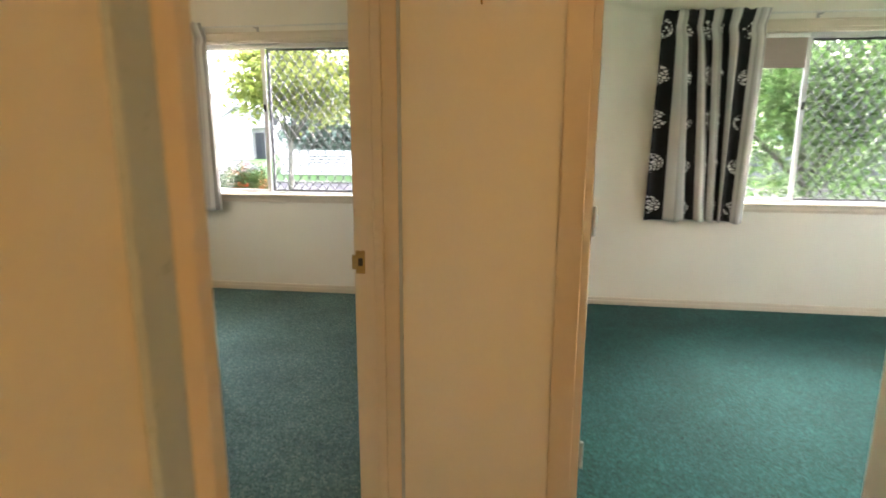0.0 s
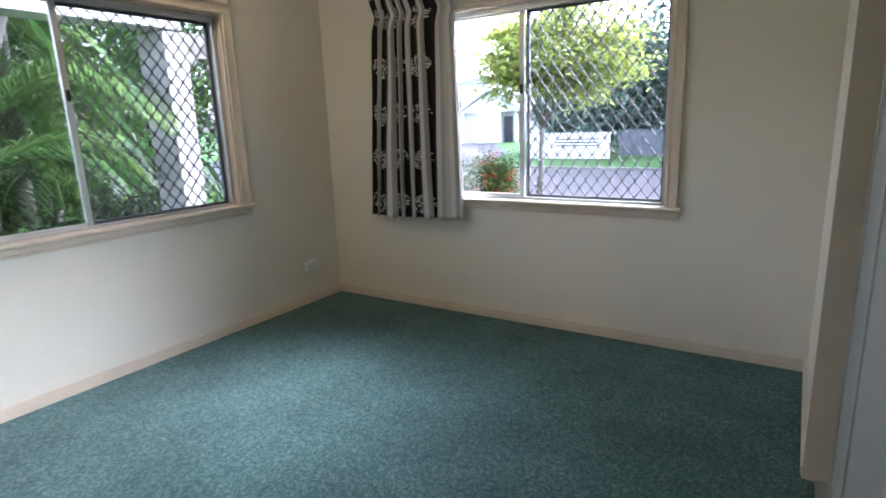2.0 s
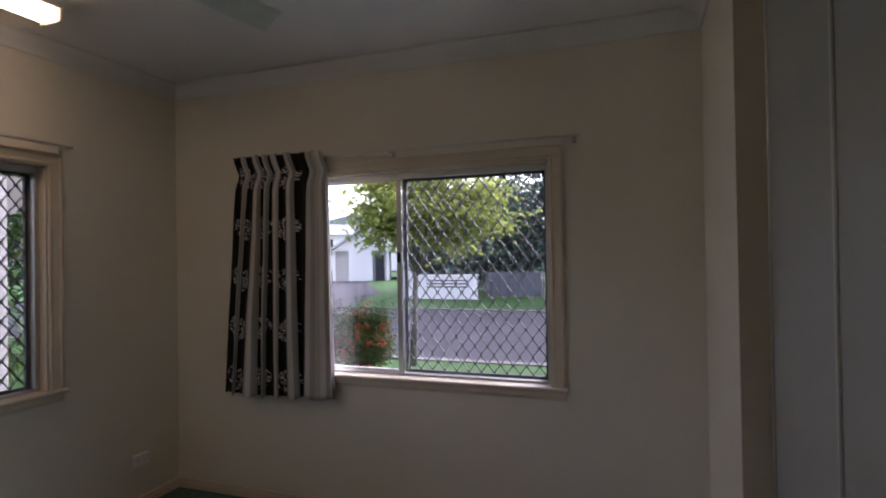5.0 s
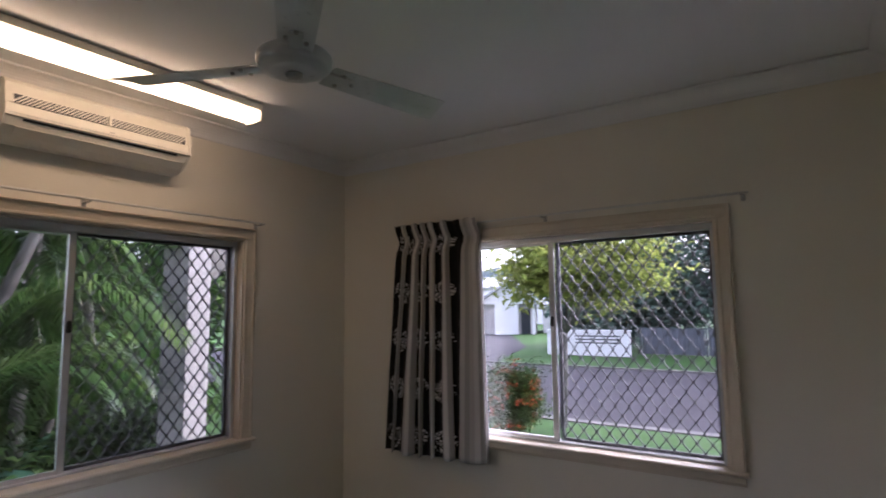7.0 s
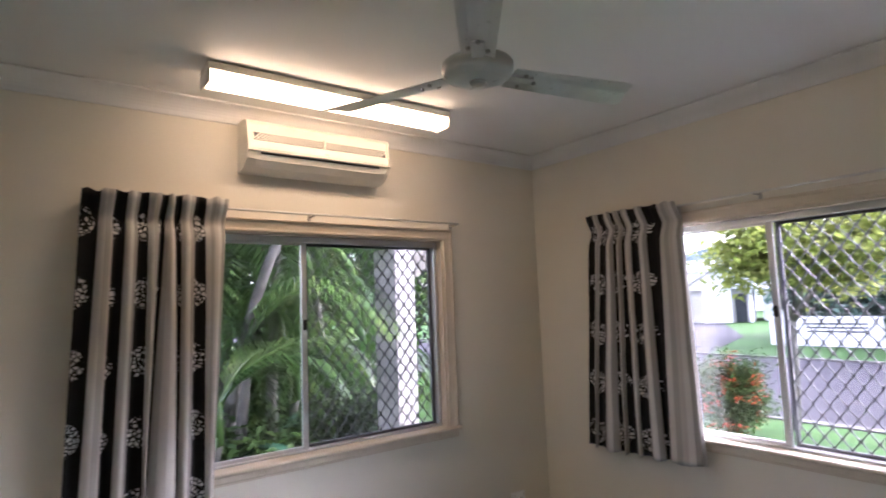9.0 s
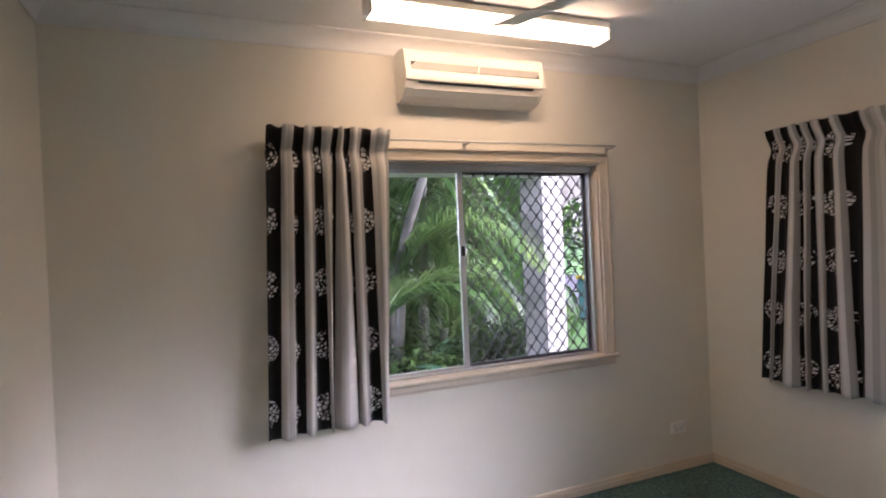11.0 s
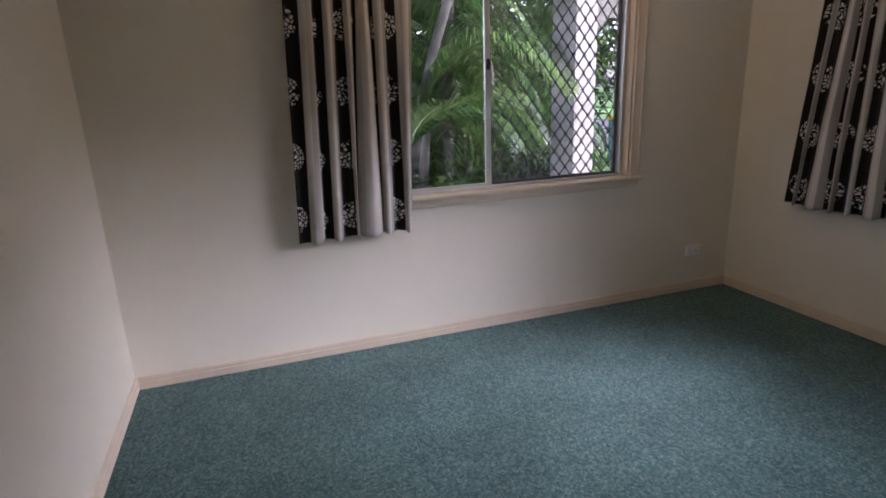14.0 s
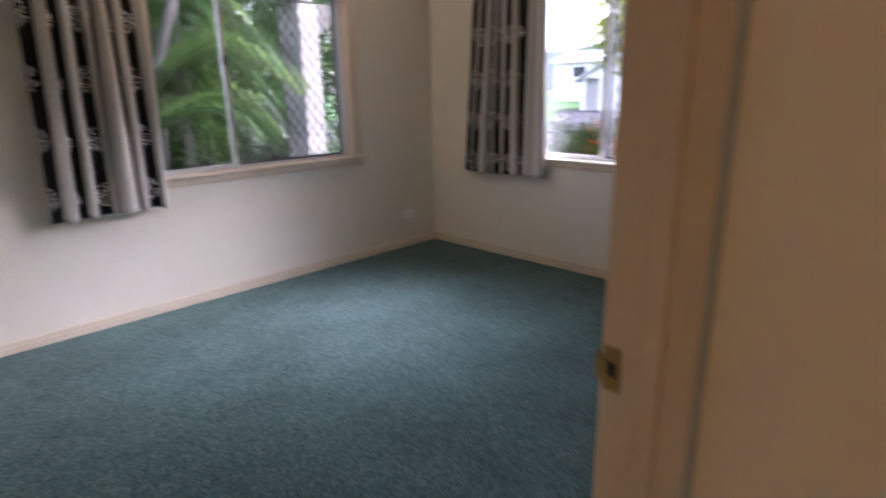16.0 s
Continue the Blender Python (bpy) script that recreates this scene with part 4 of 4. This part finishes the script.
def tree(name, label, base, height, crown_c, crown_r, n, size, material, seed, trunk_r=0.09, bark=None, clumps=46, group="", loose=1.0):
    rnd = random.Random(seed)
    th = thing(name, label, "tree", pose(base[0], base[1], GZ), group)
    cc = Vector((crown_c[0] - base[0], crown_c[1] - base[1], crown_c[2] - GZ))
    bm = bmesh.new()
    fork = Vector((cc.x * 0.3, cc.y * 0.3, height))
    tube(bm, [(0, 0, -0.05), (cc.x * 0.1 + 0.03, cc.y * 0.1, height * 0.5), fork], [trunk_r * 1.25, trunk_r, trunk_r * 0.8], 10)
    part("trunk", bm, bark or TWIG, th, smooth=True)
    for k in range(7):
        a = k * 0.9 + rnd.uniform(-0.3, 0.3)
        end = cc + Vector((math.cos(a) * crown_r[0] * 0.75, math.sin(a) * crown_r[1] * 0.75, rnd.uniform(-0.4, 0.7) * crown_r[2]))
        mid = fork.lerp(end, 0.5) + Vector((0, 0, 0.12 * crown_r[2]))
        part("limb", tube(bmesh.new(), [fork - Vector((0, 0, 0.08)), mid, end], [trunk_r * 0.55, trunk_r * 0.3, trunk_r * 0.08], 7), bark or TWIG, th, smooth=True)
    v, f = leaf_cloud(rnd, n, cc, crown_r, size, clumps=clumps, hollow=0.35, loose=loose)
    raw("crown", v, f, material, th)
    return th


def palm(base, height, lean, fronds, length, seed, droop=1.0, sunlit=0.35, aims=()):
    rnd = random.Random(seed)
    th = thing("palm_tree", "slender garden palm with arching green fronds", "palm", pose(base[0], base[1], GZ), "palms in the garden")
    pts, rad = [], []
    n = 16
    for i in range(n + 1):
        f = i / n
        pts.append(Vector((lean[0] * f * f, lean[1] * f * f, height * f - 0.03)))
        rad.append(0.075 * (1 - 0.45 * f) * (1.0 + (0.06 if i % 2 else 0)))
    part("trunk", tube(bmesh.new(), pts, rad, 10), BARK, th, smooth=True)
    crown = pts[-1]
    part("crownshaft", tube(bmesh.new(), [crown - Vector((0, 0, 0.02)), crown + Vector((0, 0, 0.35))], [0.055, 0.03], 10), PALM, th, smooth=True)
    for k in range(fronds):
        a = radians(aims[k]) if aims else k * 2.399 + rnd.uniform(-0.25, 0.25)
        rise = rnd.uniform(0.9, 1.2) if aims else rnd.uniform(0.25, 1.15)
        ln = length * rnd.uniform(0.8, 1.15)
        steps = 26
        spine = []
        p = crown + Vector((0, 0, 0.30))
        ang = rise
        for s in range(steps + 1):
            spine.append(p.copy())
            p = p + Vector((math.cos(a) * math.cos(ang), math.sin(a) * math.cos(ang), math.sin(ang))) * (ln / steps)
            ang -= (0.055 + 0.05 * s / steps) * droop
        bm = bmesh.new()
        tube(bm, spine, [0.014 * (1 - 0.85 * s / steps) + 0.001 for s in range(steps + 1)], 5)
        side = Vector((-math.sin(a), math.cos(a), 0))
        for s in range(3, steps):
            for half in (0.0, 0.5):
                q = spine[s].lerp(spine[min(s + 1, steps)], half)
                ahead = (spine[min(s + 1, steps)] - spine[s - 1]).normalized()
                f = s / steps
                ll = ln * 0.30 * math.sin(math.pi * min(1, 0.12 + f * 0.9)) + 0.08
                for sg in (-1, 1):
                    d = (side * sg * 0.85 + ahead * 0.65 + Vector((0, 0, rnd.uniform(0.0, 0.16)))).normalized()
                    w = d.cross(Vector((0, 0, 1))).normalized() * 0.011
                    mid_p = q + d * ll * 0.55
                    tip = q + d * ll + Vector((0, 0, -ll * rnd.uniform(0.24, 0.36)))
                    vs = [bm.verts.new(c) for c in (q - w * 0.4, mid_p - w, tip, mid_p + w, q + w * 0.4)]
                    bm.faces.new(vs)
        me = bpy.data.meshes.new("frond")
        bm.to_mesh(me)
        bm.free()
        # A random share of fronds takes the copy coloured as sunlit.
        me.materials.append(PALM_SUNLIT if rnd.random() < sunlit else PALM)
        fr = new("frond", me)
        fr.parent = th
    return th


# garden west of the room
palm((-6.9, 3.30), 3.4, (0.45, 0.75), 11, 2.1, 21)
palm((-7.9, 4.45), 1.7, (-0.2, -0.15), 10, 1.9, 22, 1.25)
palm((-8.0, 4.9), 2.9, (0.2, -0.3), 11, 2.2, 23)
palm((-7.4, 2.7), 2.3, (-0.1, 0.3), 10, 2.0, 24, 1.15)
palm((-7.6, 4.2), 0.9, (0.1, 0.1), 9, 1.6, 26, 1.1)
palm((-7.6, 3.1), 1.25, (-0.1, 0.1), 11, 1.7, 27, 1.2)
palm((-8.5, 5.6), 1.1, (-0.1, 0.0), 10, 1.6, 28, 1.2)
palm((-8.6, 3.7), 2.4, (0.1, 0.2), 11, 2.2, 29)
palm((-8.3, 3.4), 1.9, (0.15, 0.1), 11, 2.0, 54, 1.25)
palm((-6.0, 2.92), 0.85, (0.0, 0.1), 4, 1.75, 64, 1.15, 0.8, (84, 62, 118, 98))
palm((-6.6, 3.35), 1.35, (0.0, 0.1), 4, 1.9, 69, 1.1, 0.6, (70, 95, 30, 140))
palm((-7.1, 3.85), 3.2, (-0.1, 0.15), 9, 1.9, 68, 1.3)
palm((-9.8, 4.9), 2.6, (0.1, 0.0), 11, 2.3, 30)
shrub("hedge", "dense dark green clipped hedge in the garden", (-6.25, 4.45, 0.36), (0.36, 0.52, 0.50), 5600, 0.065, DARKLEAF, 31, "hedge", clumps=60)
shrub("shrub", "leafy green garden shrub under the palms", (-6.2, 3.4, 0.08), (0.7, 0.9, 0.5), 3200, 0.13, SHRUB, 32, group="garden shrubs")
shrub("shrub", "leafy green garden shrub under the palms", (-8.1, 4.1, 0.2), (0.9, 0.8, 0.7), 3200, 0.15, SHRUB, 33, group="garden shrubs")
shrub("shrub", "low leafy groundcover shrub under the palms", (-5.7, 3.9, -0.02), (0.5, 0.9, 0.36), 2600, 0.12, SHRUB, 56, group="garden shrubs")
shrub("shrub", "low leafy groundcover shrub under the palms", (-5.6, 2.6, -0.02), (0.5, 0.9, 0.36), 2600, 0.12, SHRUB, 57, group="garden shrubs")
shrub("shrub", "leafy green garden shrub under the palms", (-6.9, 2.5, 0.15), (0.9, 0.9, 0.6), 3000, 0.15, SHRUB, 34, group="garden shrubs")
shrub("shrub", "dense leafy green shrub at the back of the garden", (-9.6, 5.6, 0.5), (1.2, 1.6, 1.1), 4200, 0.17, SHRUB, 51, group="garden shrubs")
shrub("shrub", "dense leafy green shrub at the back of the garden", (-9.8, 3.0, 0.5), (1.2, 1.6, 1.1), 4200, 0.17, SHRUB, 52, group="garden shrubs")
tree("garden_tree", "broad-leaved green garden tree", (-10.2, 6.6), 1.4, (-10.0, 6.5, 2.3), (1.9, 2.2, 1.5), 3000, 0.24, SHRUB, 35)
tree("garden_tree", "broad-leaved green garden tree", (-11.5, 3.4), 1.4, (-11.4, 3.2, 2.3), (2.0, 2.6, 1.6), 5200, 0.24, SHRUB, 36)
tree("garden_tree", "tall dark green garden tree", (-15.5, 9.6), 1.6, (-15.5, 9.4, 2.9), (2.6, 3.0, 2.2), 5200, 0.28, DARKLEAF, 37)
tree("garden_tree", "tall dark green garden tree", (-17.0, 3.0), 1.6, (-17.0, 3.0, 2.8), (2.6, 4.2, 2.2), 5200, 0.30, DARKLEAF, 38)

post = thing("porch_column", "square white rendered porch column, greyed for its shaded face", "column", pose(-5.30, 4.39, GZ))
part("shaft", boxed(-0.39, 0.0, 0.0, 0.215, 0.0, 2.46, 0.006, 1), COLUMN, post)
beam = thing("porch_beam", "pale grey painted porch beam resting on a column", "beam", pose(-5.30, 0, 2.16))
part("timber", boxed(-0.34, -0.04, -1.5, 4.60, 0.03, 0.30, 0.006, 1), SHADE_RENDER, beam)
bracket = thing("porch_bracket", "weathered brown timber bracket fixed to a porch column", "bracket", pose(-5.30, 4.606, 0))
part("timber", prism(bmesh.new(), [(0.0, 1.86), (0.10, 1.90), (0.16, 1.97), (1.2, 1.98), (1.2, 2.18), (0.0, 2.18)], "x", -0.30, -0.08), BARK, bracket)

can = thing("wheelie_bin", "teal wheelie bin with a yellow lid", "bin", pose(-11.6, 9.75, GZ))
part("tub", prism(bmesh.new(), [(-0.22, 0.06), (0.24, 0.06), (0.30, 0.95), (-0.28, 0.95)], "y", -0.27, 0.27), TEAL, can)
part("lid", prism(bmesh.new(), [(-0.31, 0.951), (0.33, 0.951), (0.30, 1.01), (-0.20, 1.05), (-0.31, 1.02)], "y", -0.29, 0.29), YELLOW, can, "yellow lid")
for s in (-1, 1):
    wh = tube(bmesh.new(), [(-0.20, s * 0.24 - 0.02, 0.10), (-0.20, s * 0.24 + 0.02, 0.10)], 0.10, 18)
    part("wheel", wh, BLACK, can)

# Broad blades stand in for palm fronds seen edge-on.
def broad_leaf_plant(base, blades, seed):
    rnd = random.Random(seed)
    th = thing("broad_leaf_plant", "edge-on palm fronds built as broad drooping sky-tinted blades", "plant", pose(base[0], base[1], GZ), "broad-leaved plants")
    for k in range(blades):
        a = k * 2.3 + rnd.uniform(-0.3, 0.3)
        ln, ang = rnd.uniform(1.3, 1.8), rnd.uniform(1.15, 1.4)
        p, n = Vector((0.05 * math.cos(a), 0.05 * math.sin(a), 0.0)), 22
        side = Vector((-math.sin(a), math.cos(a), 0))
        spine, bm, rows = [], bmesh.new(), []
        for i in range(n + 1):
            spine.append(p.copy())
            p = p + Vector((math.cos(a) * math.cos(ang), math.sin(a) * math.cos(ang), math.sin(ang))) * (ln / n)
            ang -= 0.035 + 0.19 * (i / n) ** 1.5
        tube(bm, spine, [0.013 * (1 - 0.8 * i / n) + 0.001 for i in range(n + 1)], 5)
        for i in range(7, n + 1):
            f = (i - 7) / (n - 7)
            w = 0.085 * math.sin(math.pi * min(1.0, 0.06 + f * 0.94)) ** 0.7 + 0.002
            lift = Vector((0, 0, 0.35 * w))
            rows.append([bm.verts.new(spine[i] + side * w + lift), bm.verts.new(spine[i]), bm.verts.new(spine[i] - side * w + lift)])
        for r0, r1 in zip(rows, rows[1:]):
            bm.faces.new((r0[0], r0[1], r1[1], r1[0]))
            bm.faces.new((r0[1], r0[2], r1[2], r1[1]))
        part("leaf", bm, BROAD, th, smooth=True)
    return th


broad_leaf_plant((-6.05, 3.30), 5, 81)
broad_leaf_plant((-6.55, 2.95), 5, 82)

# verge and street to the north
shrub("flowering_shrub", "rounded green shrub covered with orange red blossom", (-4.84, 9.35, 0.27), (0.42, 0.42, 0.55), 14000, 0.062, GLOSSY, 41, blossoms=800, clumps=60)
shrub("shrub", "pale green shrub beside a flowering shrub", (-5.45, 9.25, 0.24), (0.36, 0.4, 0.52), 4200, 0.065, SHRUB, 42, clumps=40)
tree("street_tree", "small street tree with yellow green leaves", (-4.5, 10.35), 1.55, (-4.22, 10.4, 2.30), (1.18, 1.0, 0.82), 9500, 0.145, LIMELEAF, 43, 0.05, BARK, 52, loose=0.72)
tree("dark_tree", "tall dark blue green tree behind a fence", (-3.2, 29.0), 3.0, (-3.2, 29.0, 4.9), (3.2, 2.2, 4.2), 7000, 0.42, HAZELEAF, 44, 0.2, group="trees behind the fence")
tree("dark_tree", "tall dark blue green tree behind a fence", (1.8, 30.0), 3.0, (1.8, 30.0, 4.9), (3.6, 2.4, 4.3), 7000, 0.42, HAZELEAF, 45, 0.2, group="trees behind the fence")
tree("dark_tree", "tall dark blue green tree behind a fence", (-8.2, 31.0), 2.2, (-8.2, 31.0, 3.4), (2.4, 2.2, 2.6), 4200, 0.42, HAZELEAF, 46, 0.2, group="trees behind the fence")
tree("dark_tree", "tall green tree across the road", (8.5, 27.0), 2.5, (8.5, 27.0, 3.4), (4.6, 2.8, 2.9), 6000, 0.42, SHRUB, 47, 0.2, group="trees behind the fence")
tree("dark_tree", "tall green tree across the road", (16.0, 26.0), 2.5, (16.0, 26.0, 3.4), (4.6, 2.8, 2.9), 6000, 0.42, SHRUB, 48, 0.2, group="trees behind the fence")
tree("street_tree", "green street tree across the road", (3.4, 20.2), 1.8, (3.4, 20.2, 2.9), (2.6, 1.5, 2.2), 5200, 0.15, SHRUB, 49, 0.07, BARK, 60)
tree("garden_tree", "leafy green tree beside the second bedroom", (3.9, 9.0), 1.0, (3.7, 9.0, 1.9), (2.0, 1.2, 1.7), 9000, 0.15, FRESHLEAF, 71, 0.07, BARK, 50, loose=0.8)
tree("street_tree", "green street tree across the road", (9.6, 20.2), 1.8, (9.6, 20.2, 2.9), (2.8, 1.5, 2.2), 5200, 0.15, SHRUB, 50, 0.07, BARK, 60)

low = thing("white_garden_wall", "low white rendered front wall with dark slots", "garden wall", pose(-8.75, 23.4, GZ))
part("wall", boxed(-1.75, 1.60, 0.0, 0.25, 0.0, 0.95, 0.01, 1), RENDER, low)
for k in range(3):
    part("slot", boxed(-0.55, 1.25, -0.006, 0.05, 0.48 + k * 0.13, 0.53 + k * 0.13), DARKWIN, low)
part("coping", boxed(-1.79, 1.64, -0.04, 0.29, 0.951, 1.0, 0.008, 1), RENDER, low)

fence = thing("metal_fence", "slate grey ribbed metal fence across the road", "fence", pose(0, 24.6, GZ))
for k in range(9):
    x0 = -7.05 + 2.4 * k
    prof = []
    for i in range(13):
        x = x0 + 0.06 + 2.28 * i / 12
        prof.append((x, 0.0 if i % 2 else 0.035))
    bm = prism(bmesh.new(), prof + [(x, y + 0.012) for x, y in reversed(prof)], "z", 0.05, 1.02)
    part("panel", bm, FENCE, fence)
    part("post", boxed(x0 - 0.03, x0 + 0.03, -0.02, 0.06, 0.0, 1.08), FENCE, fence)
part("rail", boxed(-7.05, 14.5, -0.012, 0.052, 1.021, 1.06), FENCE, fence)


def house(m, wide, deep, wall_h, ridge, label, windows):
    th = thing("house", label, "house", m, group="houses across the road")
    part("wall", boxed(-wide / 2, wide / 2, 0, deep, 0, wall_h), RENDER, th)
    over = 0.5
    prof = [(-over, wall_h - 0.1), (deep / 2, ridge), (deep + over, wall_h - 0.1), (deep + over, wall_h + 0.05), (deep / 2, ridge + 0.16), (-over, wall_h + 0.05)]
    part("roof", prism(bmesh.new(), prof, "x", -wide / 2 - over, wide / 2 + over), ROOFING, th, "pale metal roof")
    gable = prism(bmesh.new(), [(0.02, wall_h), (deep / 2, ridge - 0.05), (deep - 0.02, wall_h)], "x", -wide / 2 + 0.02, wide / 2 - 0.02)
    part("gable", gable, RENDER, th)
    for wx, wz, ww, wh in windows:
        w = part("window", boxed(wx - ww / 2 - 0.06, wx + ww / 2 + 0.06, -0.05, 0.05, wz - 0.06, wz + wh + 0.06), RENDER, th)
        part("pane", boxed(wx - ww / 2, wx + ww / 2, -0.07, -0.051, wz, wz + wh), DARKWIN, w)
    return th


def garage_house():
    th = thing("house", "white house with a gabled garage front and grey roof", "house", pose(-20.1, 38.0, GZ, 0, 0, 24), group="houses across the road")
    # The shade under the gable is put into this wall's grey.
    part("wall", boxed(-2.1, 2.1, 0.5, 7.0, 0, 2.2), SHADE_RENDER, th, "wall greyed to look shaded")
    part("front_panel", boxed(-0.85, 0.85, 0.0, 0.49, 0, 2.19), RENDER, th, "bright white front wall")
    part("gable", prism(bmesh.new(), [(-2.1, 2.2), (2.1, 2.2), (0.0, 3.55)], "y", 0.0, 7.0), RENDER, th)
    part("roof", prism(bmesh.new(), [(-2.6, 1.95), (0.0, 3.62), (2.6, 1.95), (2.6, 2.10), (0.0, 3.80), (-2.6, 2.10)], "y", -0.45, 7.4), ROOFING, th, "grey sheet roof")
    part("garage_opening", boxed(1.05, 1.70, 0.40, 0.49, 0, 1.85), DARKWIN, th)
    for px in (-1.95, 1.95):
        part("post", boxed(px - 0.10, px + 0.10, 0.05, 0.25, 0, 2.19), RENDER, th)
    part("wing", boxed(2.6, 12.0, 2.5, 8.0, 0, 2.2), RENDER, th)
    part("wing_roof", prism(bmesh.new(), [(2.0, 2.0), (5.2, 3.5), (8.5, 2.0), (8.5, 2.15), (5.2, 3.68), (2.0, 2.15)], "x", 2.62, 12.4), ROOFING, th, "grey sheet roof")
    for wx in (4.2, 7.0, 10.0):
        w = part("window", boxed(wx - 0.75, wx + 0.75, 2.42, 2.499, 0.85, 1.95), RENDER, th)
        part("pane", boxed(wx - 0.68, wx + 0.68, 2.405, 2.419, 0.92, 1.88), DARKWIN, w)


garage_house()
house(pose(-32.0, 62.0, GZ, 0, 0, 10), 16.0, 9.0, 4.4, 5.8, "white two-storey house on a rise behind", [(-5, 2.8, 1.6, 1.1), (-2, 2.8, 1.6, 1.1), (1, 2.8, 1.6, 1.1), (4, 2.8, 1.6, 1.1)])
tree("dark_tree", "dark green tree behind a white garden wall", (-10.6, 27.5), 1.2, (-10.6, 27.5, 1.7), (1.3, 1.2, 1.6), 3000, 0.34, HAZELEAF, 61, 0.12, group="trees behind the fence")
tree("dark_tree", "dark green tree behind a white garden wall", (-8.4, 27.0), 1.2, (-8.4, 27.0, 1.7), (1.8, 1.2, 1.7), 3600, 0.34, HAZELEAF, 62, 0.12, group="trees behind the fence")
tree("dark_tree", "dark green tree behind a white garden wall", (-6.2, 27.4), 1.2, (-6.2, 27.4, 1.8), (1.8, 1.2, 1.7), 3600, 0.34, HAZELEAF, 63, 0.12, group="trees behind the fence")

bm = bmesh.new()
ridge_pts = [(-420 + 30 * i, 10 + 18 * math.exp(-((i - 6) / 4.5) ** 2) + 5 * math.sin(i * 1.7)) for i in range(29)]
prism(bm, [(-420, GZ - 1)] + ridge_pts + [(420, GZ - 1)], "y", 330, 420)
tagged(link("backdrop", bm, HILL), "distant wooded hill with haze put into its colour", "hill", kind="structure")
